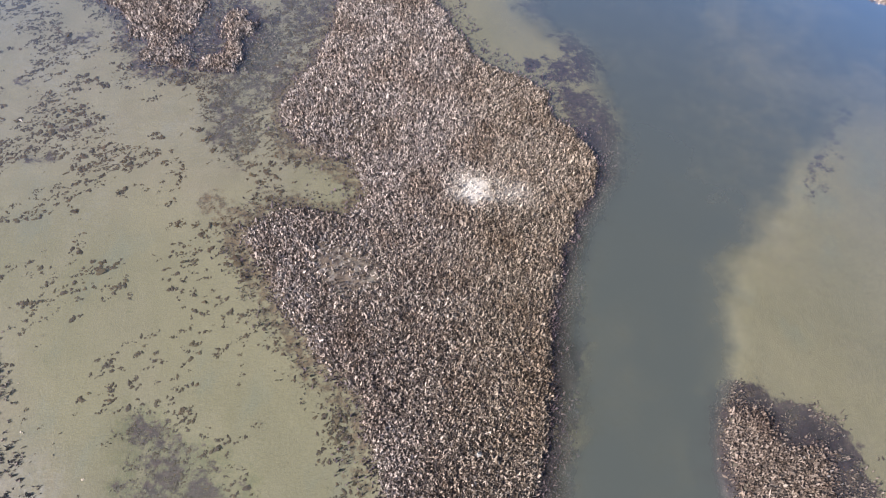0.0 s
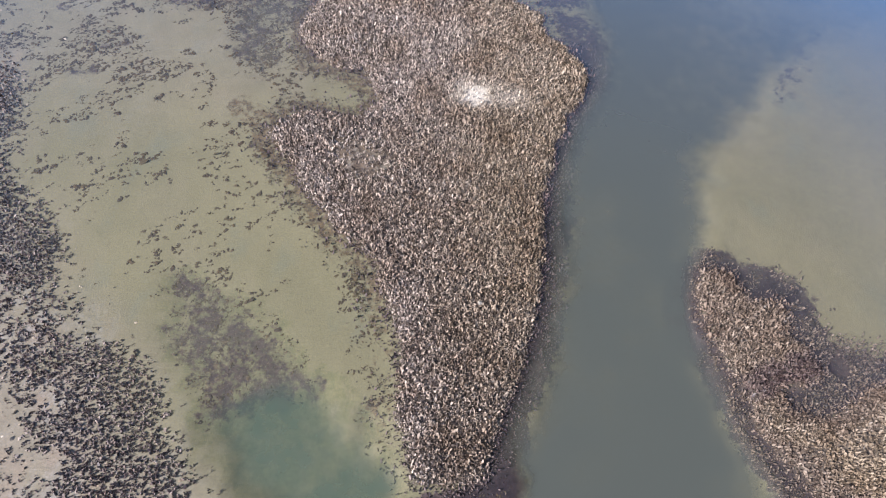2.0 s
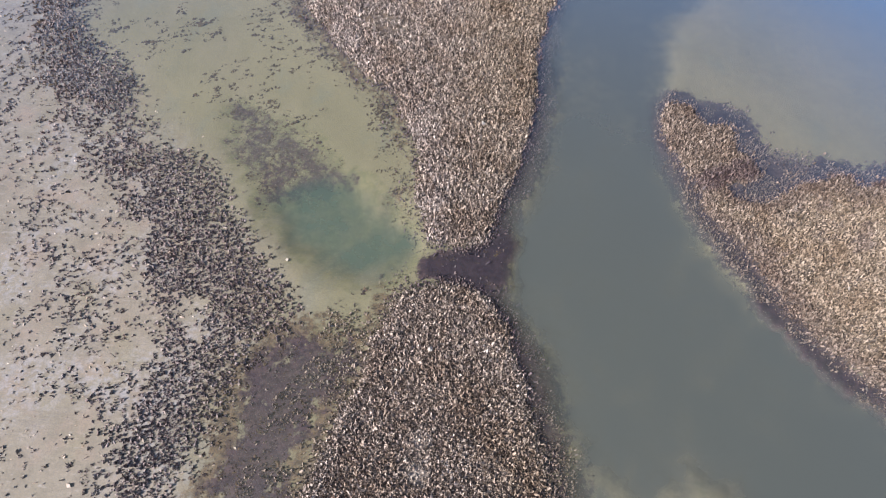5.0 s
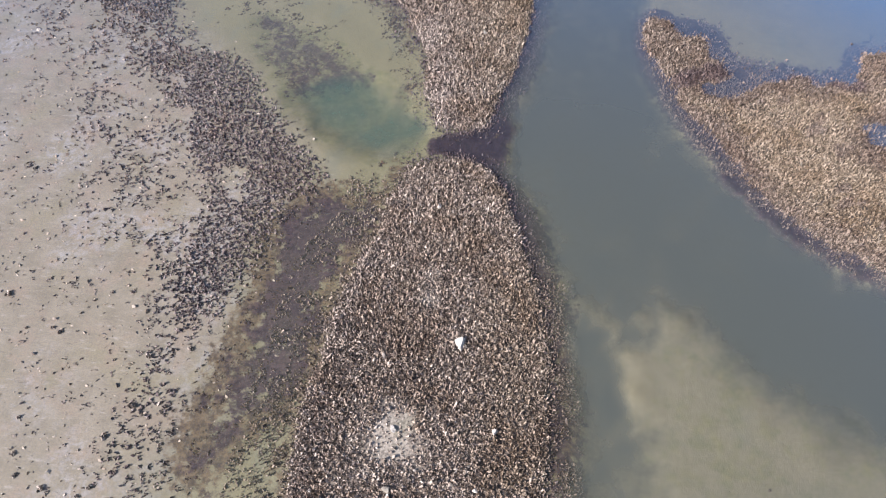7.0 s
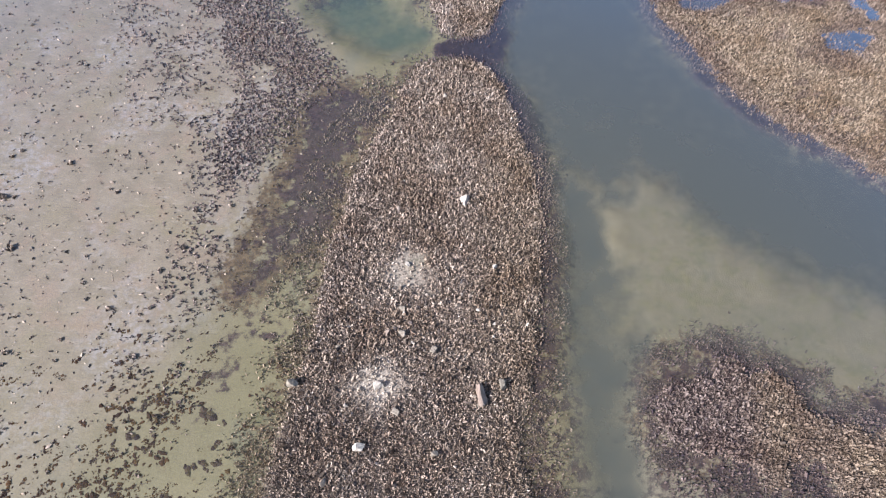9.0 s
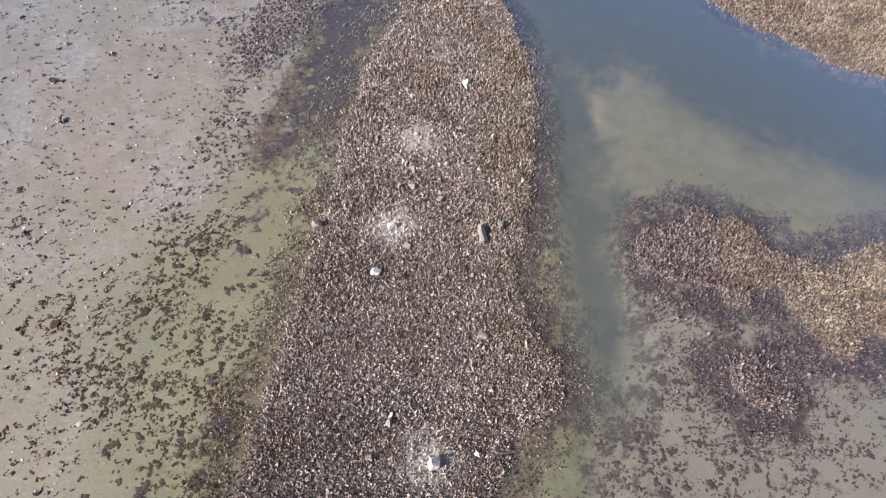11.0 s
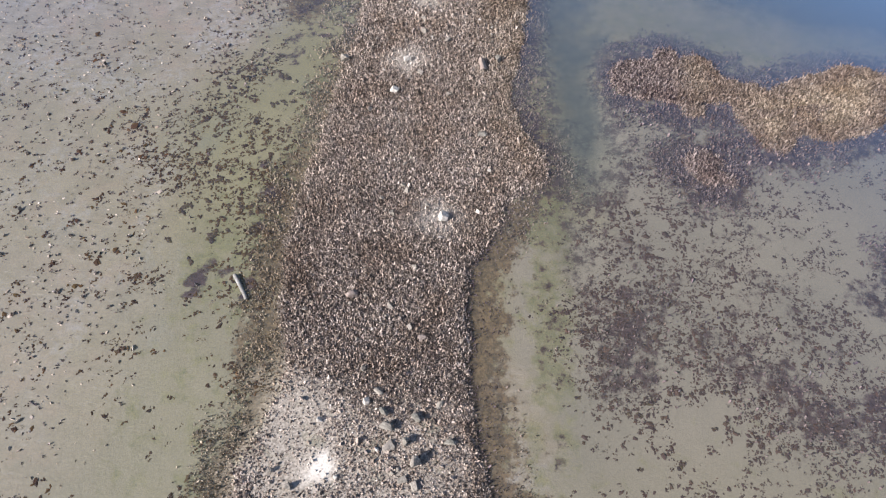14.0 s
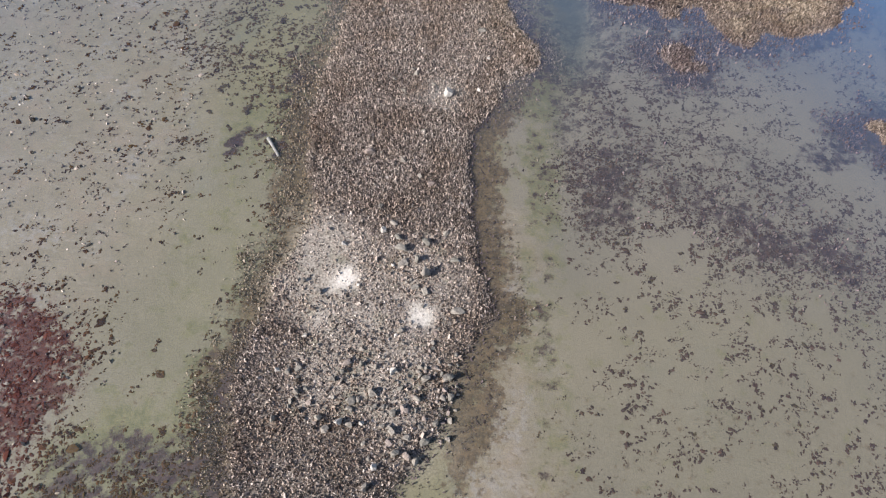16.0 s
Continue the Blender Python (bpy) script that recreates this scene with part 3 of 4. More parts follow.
tan_rim = smooth(-gy, 24, 27) * (1 - smooth(-gy + 2 * wob, 34, 37)) * (1 - smooth(gx, -5, -4))
brown = np.clip(west_edge, 0, 1) * (1 + 0.25 * smooth(gx, 0, 1.5)) * (1 + 0.1 * smooth(gy, 12, 20)) * ((0.62 + 0.10 * south_part - 0.30 * tan_rim) * smooth(reef_sd + 1.5 * wob, -1.7 - 0.8 * south_part, -0.3) + 0.12 * south_part * smooth(reef_sd + 1.5 * wob, -3.6, -1.2) + 0.15 * smooth(-gy, 54, 58))
brown = np.maximum(brown, 0.75 * smooth(S["band"] + 1.2 * wob, -1.8, -0.2) * (1 - smooth(S["band"], 0.4, 1.2)))
brown = np.maximum.reduce([brown, 0.66 * smooth(-leg(gx, gy, -8.4, -36, -8.6, -46.5) + 1.4 * wob, -1.8, -0.4), 0.6 * smooth(-leg(gx, gy, -10.2, 16.6, -13.0, 17.8) + 0.8 * wob, -1.1, -0.2), 0.55 * smooth(S["poolweed"] + wob, -0.6, 1) * smooth(n_mid, 0.40, 0.6), 0.45 * smooth(S["dense"], -1.2, 0.6) * smooth(gx, -12.5, -9.5) * (1 - smooth(gy, 3, 6)), 0.15 * west_weed * clump, 0.70 * skirt * smooth(gx, 1, 3) * smooth(-gy, 10, 16)])
wet_side = np.clip(smooth(np.maximum(S["channel"], S["gutter"]), -3.2, -1.6) + east_side, 0, 1)
side_weed = smooth(-leg(gx, gy, 5.6, -36, 5.2, -47), -2.2, -0.6)
dark = np.maximum.reduce([0.58 * ecore * (0.45 + 0.55 * clump), 0.56 * smooth(inside(EAST_CORE, gx, gy) + 2 * wob, -1.2, 1.0), (0.92 - 0.35 * smooth(-gy, 8, 14)) * skirt * wet_side, trench, 0.66 * smooth(north_sd, -2.4, 0.8),
                          (0.78 - 0.1 * smooth(-gy, 15, 20)) * smooth(S["band"] + 2.2 * wob, -1.5, 1.2),
                          0.57 * smooth(S["poolweed"] + 1.2 * wob, -1.4, 1.2), 0.53 * smooth(S["nwdark"] + 1.4 * wob, -1.2, 1.2), 0.62 * smooth(inside(ISLE_MAT, gx, gy) + 1.2 * wob, -0.8, 0.6), 0.48 * smooth(inside(ISLE_A, gx, gy) + 1.6 * wob, -1.8, -0.4),
                          0.54 * shelf_weed * (0.6 + 0.4 * clump), 0.40 * drowned,
                          0.38 * smooth(S["eweed"] + 1.5 * wob, -2.8, 1.2) * (0.5 + 0.5 * clump), 0.16 * west_weed * clump,
                          0.2 * smooth(S["fringe"] + 1.2 * wob, -1.5, 0.6), 0.57 * smooth(S["dsouth"] + wob, -1.2, 0.8), 0.36 * side_weed, 0.46 * smooth(-leg(gx, gy, 7.4, -31.5, 6.8, -42) + 1.5 * wob, -2.4, -0.6), 0.55 * smooth(-leg(gx, gy, -21.5, 33.5, -12.8, 30.5) + 1.5 * wob, -3.4, -1.2), 0.46 * smooth(-leg(gx, gy, 19.3, 20.5, 23.0, 27.2) + wob, -1.8, -0.2), 0.56 * smooth(-leg(gx, gy, -9.2, -55, -9.8, -64) + 1.2 * wob, -1.9, -0.4),
                          0.50 * smooth(S["gutter"] + wob, -2.6, -0.4) * (1 - smooth(S["gutter"], 0.2, 1.2)) * smooth(-gy, 13, 17) * np.maximum(1 - smooth(gx, 6.8, 7.6), smooth(-gy, 23, 26)),
                          0.52 * smooth(-leg(gx, gy, 20.6, -42.4, 25.5, -39.6) + 1.4 * wob, -1.9, -0.4), 0.40 * smooth(-leg(gx, gy, 5.3, -49.8, 4.8, -60.2) + 0.8 * wob, -1.0, -0.1)])
for wx, wy, wr in CLOTS:
    dark = np.maximum(dark, (0.9 if wy < -35 else 0.56) * smooth(-np.hypot((gx - wx) * 0.8, gy - wy) / wr - 2.4 * (n_fine - 0.5), -1.5, -0.2))
green = np.clip(0.14 * smooth(gx, 5, 8) * smooth(-gy, 46, 52) + 0.38 * smooth(gx, 8, 11) * smooth(-gy, 12, 15) * (1 - smooth(-gy, 24, 28)) + 0.30 * smooth(-leg(gx, gy, -11.0, -42, -12.4, -64) + 2 * wob, -3.4, -1.4) + 0.75 * smooth(S["dsouth"] + wob, -2.0, 0.5) + 0.3 * smooth(S["fringe"] + wob, -2.8, 0) + 0.12 * smooth(S["gutter"] + wob, -1.8, 0.3) + 0.25 * side_weed + 0.42 * smooth(-leg(gx, gy, 5.4, -37, 4.9, -60) + wob, -1.7, -0.5)
                + 0.55 * smooth(S["pool"] + wob, -1.6, -0.1) + 0.7 * smooth(S["poolweed"] + wob, -1.2, 0.4) + 0.4 * smooth(S["band"] + wob, -1.5, 0)
                + 0.45 * np.clip(west_edge, 0, 1) * south_part * smooth(reef_sd + wob, -2.6, -0.8), 0, 0.85) * (1 - smooth(rs, -0.4, 0.2))
maroon = 0.62 * smooth(S["darkred"] + 2 * wob, -3.4, 1.0)
teal = smooth(S["pool"] + wob, -0.8, 1.2)
grey = (1 - 0.25 * smooth(-gy, 47, 54)) * np.maximum(smooth(gx, 5, 10), smooth(gx, 2, 4) * smooth(-gy, 36, 40)) * np.maximum(0.05 + 0.4 * smooth(-gy, 6, 14) + 0.55 * smooth(-gy, 27, 33), 0.08 * smooth(gy, 4, 10))
grey = np.maximum(grey, 0.45 * smooth(-gx, 7, 9) * smooth(-gy, 38, 44))
mud_gaps = np.maximum(0.85 * smooth(S["r1mud"] + wob, -0.8, 0.4), 0.6 * smooth(-gx, 2.5, 6) * smooth(gy, 5, 9))
FIELDS = dict(grey=grey, reef=smooth(rs, -0.3, 0.5) * (1 - trench) * (1 - mud_gaps), flat=np.maximum.reduce([flat * (1 - 0.38 * smooth(-gy + 4 * (n_big - 0.5), 23, 31)), tan_strip, 0.4 * smooth(-gx, 5, 11) * smooth(gy, 12, 22), mud_gaps * smooth(rs, -0.3, 0.5)]), brown=brown, dark=dark, green=green, maroon=maroon, gravel=gravel, white=white)


def sample(f, x, y):
    """A field of the plan at any places, held at the rim outside it."""
    u, v = np.clip((x - X0) / STEP, 0, gx.shape[1] - 1.001), np.clip((y - Y0) / STEP, 0, gx.shape[0] - 1.001)
    i, j = u.astype(int), v.astype(int)
    u, v = u - i, v - j
    return (f[j, i] * (1 - u) + f[j, i + 1] * u) * (1 - v) + (f[j + 1, i] * (1 - u) + f[j + 1, i + 1] * u) * v


def bed_at(x, y):
    return float(sample(bed, np.array([x]), np.array([y]))[0])


def fast_mesh(name, verts, faces, size, attrs, material, flat_shade=True):
    """A mesh from arrays: faces all of one size."""
    me = bpy.data.meshes.new(name)
    me.vertices.add(len(verts)), me.loops.add(faces.size), me.polygons.add(len(faces))
    me.vertices.foreach_set("co", verts.astype(np.float32).ravel())
    me.loops.foreach_set("vertex_index", faces.astype(np.int32).ravel())
    me.polygons.foreach_set("loop_start", np.arange(0, faces.size, size, dtype=np.int32))
    me.polygons.foreach_set("loop_total", np.full(len(faces), size, np.int32))
    me.polygons.foreach_set("use_smooth", np.full(len(faces), not flat_shade))
    me.update(calc_edges=True)
    for key, values in attrs.items():
        me.attributes.new(key, "FLOAT", "POINT").data.foreach_set("value", values.astype(np.float32).ravel())
    me.materials.append(material)
    return me


def axis(low, high, step):
    out = 0.6 * 1.32 ** np.arange(1, 28)
    return np.concatenate([(low - out)[::-1], np.arange(low, high + 0.01, step), high + out])


def sheet(name, step, height, keys, material):
    """A sheet to the horizon, finely divided over the plan."""
    xs, ys = axis(X0, X1, step), axis(Y0, Y1, step)
    x, y = np.meshgrid(xs, ys)
    idx = np.arange(x.size).reshape(x.shape)
    faces = np.stack([idx[:-1, :-1], idx[:-1, 1:], idx[1:, 1:], idx[1:, :-1]], -1).reshape(-1, 4)
    z = height(x, y)
    verts = np.stack([x, y, z], -1).reshape(-1, 3)
    return new(name, fast_mesh(name, verts, faces, 4, {k: f(x, y) for k, f in keys.items()}, material, False))


ground = sheet("ground", 0.30, lambda x, y: sample(bed, x, y),
               {k: (lambda x, y, k=k: sample(FIELDS[k], x, y)) for k in ("reef", "flat", "grey", "brown", "dark", "green", "maroon", "gravel", "white")}, GROUND)
tagged(ground, "pale silt and wet grey mud of a tidal flat", "ground", kind="structure")
# sheen paints in the sky's reflection by place: weak west, strong east
water = sheet("water", 0.5, lambda x, y: 0 * x, {"depth": lambda x, y: np.maximum(0, -sample(bed, x, y)), "teal": lambda x, y: sample(teal, x, y), "sheen": lambda x, y: 0.42 + 0.58 * smooth(x, -1.0, 4.0) + 0.2 * smooth(x, 13, 26)}, WATER)
water.visible_shadow = False
tagged(water, "still murky shallow water over silt", "water", kind="structure")

# ---- shells and weed ----
rng = np.random.default_rng(7)


def scatter(step, x0, x1, y0, y1):
    x, y = np.meshgrid(np.arange(x0, x1, step), np.arange(y0, y1, step))
    x, y = x.ravel(), y.ravel()
    return x + rng.uniform(-0.5, 0.5, x.size) * step, y + rng.uniform(-0.5, 0.5, x.size) * step


def shell_form():
    """One shell standing on its hinge: a narrow foot and a broad thin lip."""
    verts = [(-0.72, 0.0, -0.3), (0.0, -0.36, -0.3), (0.72, 0.0, -0.3), (0.0, 0.36, -0.3), (-0.48, 0.10, 0.85), (0.40, 0.16, 1.0)]
    faces = [(0, 1, 4), (1, 2, 5), (1, 5, 4), (2, 3, 5), (3, 0, 4), (3, 4, 5)]
    return np.array(verts), np.array(faces)


def spread(form, x, y, z, size, tilt, squash, turn=None):
    """Copies of a form at many places, each turned and tilted by chance, as arrays."""
    fv, ff = form
    n = len(x)
    yaw = rng.uniform(0, 2 * np.pi, n) if turn is None else turn
    ax, ay = rng.normal(0, 1, n) * tilt, rng.normal(0, 1, n) * tilt
    v = fv[None] * size[:, None, None] * squash[:, None, :]
    cz, sz = np.cos(yaw)[:, None], np.sin(yaw)[:, None]
    vx, vy, vz = v[..., 0] * cz - v[..., 1] * sz, v[..., 0] * sz + v[..., 1] * cz, v[..., 2]
    c, s = np.cos(ax)[:, None], np.sin(ax)[:, None]
    vy, vz = vy * c - vz * s, vy * s + vz * c
    c, s = np.cos(ay)[:, None], np.sin(ay)[:, None]
    vx, vz = vx * c + vz * s, -vx * s + vz * c
    verts = np.stack([vx + x[:, None], vy + y[:, None], vz + z[:, None]], -1).reshape(-1, 3)
    faces = (ff[None] + (np.arange(n) * len(fv))[:, None, None]).reshape(-1, 3)
    return verts, faces


def shard_form():
    """A small shell on edge: a narrow wedge with a blunt lip."""
    verts = [(-0.62, -0.26, -0.3), (0.66, -0.22, -0.3), (0.05, 0.46, -0.3), (-0.42, 0.10, 0.82), (0.40, -0.02, 1.0)]
    return np.array(verts), np.array([(0, 1, 4), (0, 4, 3), (1, 2, 4), (2, 0, 3), (2, 3, 4)])


SHELL_FORM, SHARD_FORM = shell_form(), shard_form()
SHELL_STEP = 0.0555
cx, cy = scatter(SHELL_STEP, -26, 36, -71, 42)
# the mounds of shell
keep_sd = sample(rs, cx, cy)
near_bank = (keep_sd > -2.6) | (sample(ecore, cx, cy) > 0.05) | (sample(shelf, cx, cy) > 0.05)
cx, cy = cx[near_bank], cy[near_bank]
c_sd, c_grav, c_white = sample(rs, cx, cy), sample(gravel, cx, cy), sample(white, cx, cy)
pale = np.maximum(smooth(sample(S["r1mud"], cx, cy), -0.6, 0.5), 0.45 * smooth(sample(S["r1pale"], cx, cy), -1.5, 1.5))
west = smooth(-cx, 1, 6) * smooth(cy, 6, 10)
patchy = vnoise(cx * 0.9, cy * 0.9, 11)
chance = smooth(c_sd, -0.55, 0.5) * (1 - 0.85 * pale) * (1 - 0.35 * west * smooth(patchy, 0.45, 0.6)) * (1 - 0.95 * np.clip(1.5 * c_white, 0, 1)) * (1 - 0.9 * sample(bare, cx, cy)) * (1 - 0.2 * c_grav)
sunk = np.maximum.reduce([0.3 * sample(skirt * wet_side, cx, cy) + 0.25 * sample(skirt, cx, cy) * smooth(cx, 3, 4) * smooth(-cy, 9, 13), 0.6 * sample(drowned, cx, cy), 0.45 * sample(shelf_weed ** 2, cx, cy), 0.03 * sample(trench, cx, cy), 0.10 * sample(skirt, cx, cy) + (0.68 + 0.1 * sample(tan_rim, cx, cy)) * sample(skirt, cx, cy) * smooth(-cx, 0, 3) * smooth(-cy, 16, 24), 0.34 * smooth(sample(S["band"], cx, cy), -2.4, -0.6), 0.10 * sample(ecore, cx, cy)])
chance = np.maximum(chance, sunk * (1 - 0.95 * sample(trench, cx, cy)) * smooth(patchy, 0.30, 0.52) * (1 - smooth(sample(deep, cx, cy), 0.35, 0.6)))
low_east = np.where(sample(S["east"], cx, cy) > -2, 0.86 * (smooth(patchy, 0.32, 0.5) * 0.4 + 0.6), 1)
keep = rng.random(cx.size) < chance * low_east
cx, cy, c_sd, c_grav, c_white = (a[keep] for a in (cx, cy, c_sd, c_grav, c_white))
owner = np.argmax([sample(S[b], cx, cy) for b in BEDS], 0)
LABELS = ("dense bank of upright oyster shells beside a channel", "long ridge of dark oyster shells and gravel", "golden-brown oyster bank between water and lagoon",
          "low half-drowned spur of pale oyster shells", "small patch of grey oyster shells in shallows")
for k, bed_name in enumerate(BEDS):
    m = owner == k
    x, y, gr, wh = cx[m], cy[m], c_grav[m], c_white[m]
    n = len(x)
    size = (0.97 if bed_name in ("east", "spur") else 0.95) * SHELL_STEP * rng.lognormal(0.0, 0.26 + 0.16 * gr, n) * (0.98 - 0.12 * gr) * (1 - (0.14 * smooth(-y, 24, 29) if bed_name == "middle" else 0))
    squash = np.stack([0.86 + 0.14 * gr, 0.95 + 0.6 * gr, 2.3 - 1.05 * gr], -1)
    warm = {"east": 0.8}.get(bed_name, 0.0) + (0.85 * smooth(x + 3.0 * (vnoise(x * 0.8, y * 0.8, 89) - 0.5), 12.2, 14.6) * smooth(y, -33.2, -32.6) if bed_name == "spur" else 0.62 * smooth(x, -1.5, 3) * smooth(y, -4, 8) if bed_name == "north" else 0.45 * smooth(x, 0.2, 3.5) * smooth(-y, 9, 14) * (1 - smooth(-y, 31, 37)) if bed_name == "middle" else 0 * x)
    coat = smooth(-sample(bed, x, y), 0.0, 0.07)
    rim_west = coat * smooth(-x, 2, 4) * (bed_name == "middle")
    rim_east = coat * smooth(x, 2, 4) * smooth(-y, 9, 13) * (bed_name == "middle")
    coat, warm = coat - (0.66 + 0.32 * smooth(-y, 24, 27)) * rim_west - 0.45 * rim_east, warm + 0.6 * rim_west + 0.4 * rim_east
    if bed_name in ("east", "spur"):
        coat = (0.85 if bed_name == "spur" else 0.6) * coat
        coat = np.maximum(coat, 0.42 * (1 - smooth(sample(S[bed_name], x, y) + 1.2 * (vnoise(x * 0.7, y * 0.7, 87) - 0.5), 0.3, 2.0)))
        shy = smooth(-x, -14.5, -12.0) * (bed_name == "spur") + 1.2 * smooth(-x, -18, -14) * smooth(y, 0, 4) * (bed_name == "east")
        streak = 0.035 * shy + vnoise(0.35 * x + 0.25 * y, 0.9 * y - 0.5 * x, 83, 4)
        coat = np.maximum(coat, 0.75 * smooth(-np.minimum(leg(x, y, 13.6, 2.0, 17.5, 3.9), leg(x, y, 17.5, 3.9, 24.5, 2.6)) - 1.2 * (vnoise(x * 0.8, y * 0.8, 85) - 0.5), -1.2, -0.3) * (bed_name == "east"))
        coat = np.maximum(coat, 0.4 * smooth(streak - 0.12 * smooth(sample(S[bed_name], x, y), 0.2, 1.6) - 0.015 * (bed_name == "spur"), 0.48, 0.60))
    if bed_name == "east":
        coat = np.maximum(coat, 0.34 * smooth(y - 0.35 * (x - 14), -1.0, 3.0))
    if bed_name == "spur":
        coat = np.maximum(coat, 0.58 * np.maximum(1 - smooth(x, 12.8, 16.5), smooth(-y, 31.8, 32.8)))
    if bed_name == "north":
        rim = (1 - smooth(sample(reef_sd, x, y), 0.4, 2.4)) * smooth(-x, -1.5, 1.5)
        silted = np.clip(0.75 * rim + 0.25 * smooth(-x, 1, 6) * smooth(y, 5, 10) + 0.8 * smooth(y - 0.5 * x, 14, 23) + 0.1, 0, 1.0)
    else:
        silted = (0.7 if bed_name == "isle" else 0.0) + 0.5 * (1 - smooth(sample(reef_sd, x, y), 0.2, 1.6)) * smooth(-x, 1, 4)
    if bed_name == "middle":
        silted = silted + 0.18 * smooth(-y, 25, 30) * (1 - smooth(-y, 48, 52))
        warm = warm + 0.35 * (1 - smooth(sample(reef_sd, x, y) + 1.2 * (vnoise(x * 0.8, y * 0.8, 93) - 0.5), 0.4, 1.8)) * smooth(-x, 4.5, 5.5) * smooth(-y, 23, 27) * (1 - smooth(-y, 47, 50))
    if bed_name == "isle":
        south = smooth(-y, 18, 22)
        silted, warm, coat = silted * (1 - south), warm + 0.8 * south, np.maximum(coat, 0.35 * south)
    whole = rng.random(n) < 0.09
    knot = vnoise(x * 7.5, y * 7.5, 91, 2)
    lift = (0.092 if bed_name == "north" else 0.058) * smooth(knot, 0.28, 0.72) * (1 - 0.6 * gr) * smooth(sample(rs, x, y), -0.2, 0.6) - 0.02
    z = sample(bed, x, y) + lift
    made = []
    for form, m2, grow in ((SHARD_FORM, ~whole, 1.08), (SHELL_FORM, whole, 1.25)):
        verts, faces = spread(form, x[m2], y[m2], z[m2], size[m2] * grow, 0.38, squash[m2])
        made.append((verts, faces, *(np.repeat(a[m2], len(form[0])) for a in (warm, 0.85 * wh, coat, silted))))
    a, b = made
    ob = new("shell_bed", fast_mesh("shell_bed", np.concatenate([a[0], b[0]]), np.concatenate([a[1], b[1] + len(a[0])]), 3,
                                    {q: np.concatenate([a[i], b[i]]) for i, q in ((2, "warm"), (3, "white"), (4, "coat"), (5, "pale"))}, SHELL))
    tagged(ob, LABELS[k], "shells", kind="stuff")


def clusters(step, box, chance_of, spread_m, count):
    """Places of clumps, each of several shells."""
    x, y = scatter(step, *box)
    k = rng.random(x.size) < chance_of(x, y)
    x, y = x[k], y[k]
    many = rng.integers(*count, x.size)
    x, y = np.repeat(x, many), np.repeat(y, many)
    return x + rng.normal(0, spread_m, x.size), y + rng.normal(0, spread_m, x.size)


def flat_chance(x, y):
    near = smooth(sample(S["dense"], x, y) + 1.6 * (vnoise(x * 0.4, y * 0.4, 23) - 0.5), -1.6, 0.4)
    n = vnoise(x * 0.7, y * 0.7, 21)
    far = smooth(sample(S["flat"], x, y), 1.0, 5.0)
    near = np.maximum(near, 0.8 * smooth(-leg(x, y, -21.5, 33.5, -13.0, 30.5), -2.8, -1.4))
    thin = (0.056 - 0.02 * smooth(-y, 24, 30)) * sample(flat, x, y) * smooth(n, 0.30, 0.55)
    core = smooth(np.maximum(inside(DENSE_CORE, x, y), inside(DENSE_NORTH, x, y)) + 2.4 * (vnoise(x * 0.5, y * 0.5, 25) - 0.5), -1.4, 0.6)
    gaps = smooth(vnoise(x * 0.33 + 0.2 * y, y * 0.33, 27), 0.34, 0.55)
    near = near * (0.26 + 0.36 * gaps) + 0.72 * core
    thin = thin + 0.24 * smooth(-leg(x, y, -12.3, -17, -12.9, -29), -2.6, -0.6) * smooth(n, 0.25, 0.5)
    return np.clip((1.0 - 0.55 * far * (1 - core)) * near * smooth(n, 0.10 + 0.18 * far, 0.34 + 0.18 * far) + thin, 0, 1) * (1 - smooth(sample(rs, x, y), -0.8, 0))


x, y = clusters(0.172, (-34, -5, -66, 38), flat_chance, 0.06, (3, 9))
n = len(x)
crowd = smooth(flat_chance(x, y), 0.06, 0.4)
size = (0.037 + 0.013 * np.maximum(crowd, smooth(-y, 20, 27) * smooth(x, -15, -13))) * np.clip(rng.lognormal(0, 0.34, n), 0.5, 1.8)
squash = np.stack([rng.uniform(0.8, 1.3, n), rng.uniform(0.8, 1.3, n), rng.uniform(0.9, 1.9, n)], -1)
verts, faces = spread(SHARD_FORM, x, y, sample(bed, x, y) + 0.3 * size, size, 0.45, squash)
zero = np.zeros(len(verts))
tagged(new("shell_clumps", fast_mesh("shell_clumps", verts, faces, 3, {"warm": zero, "pale": zero + 0.2, "white": zero, "coat": zero + 0.62}, SHELL)), "dark oyster clumps scattered over pale mud", "shells", kind="stuff")


# loose shell and grit over the open mud
x, y = scatter(0.2, -40, -7, -68, 26)
k = rng.random(x.size) < 0.22 * sample(flat, x, y) * smooth(vnoise(x * 0.8, y * 0.8, 51), 0.3, 0.6)
x, y = x[k], y[k]
n = len(x)
verts, faces = spread(SHELL_FORM, x, y, sample(bed, x, y), 0.06 * rng.lognormal(0, 0.35, n), 0.7, np.stack([np.full(n, 1.5), np.ones(n), np.full(n, 0.8)], -1))
zero = np.zeros(len(verts))
tagged(new("shell_hash", fast_mesh("shell_hash", verts, faces, 3, {"warm": zero, "pale": zero, "white": zero, "coat": zero}, SHELL)), "broken shell and grit strewn over grey mud", "shells", kind="stuff")


def tuft_form(seed):
    """A low matted tuft with a ragged rim."""
    r = random.Random(seed)
    n = 7
    verts = [(0.05, -0.04, 0.42)]
    for k in range(n):
        a, d = 2 * math.pi * (k + r.uniform(-0.3, 0.3)) / n, r.uniform(0.45, 1.1)
        verts.append((math.cos(a) * d, math.sin(a) * d, r.uniform(-0.05, 0.12)))
    return np.array(verts), np.array([(0, k + 1, (k + 1) % n + 1) for k in range(n)])


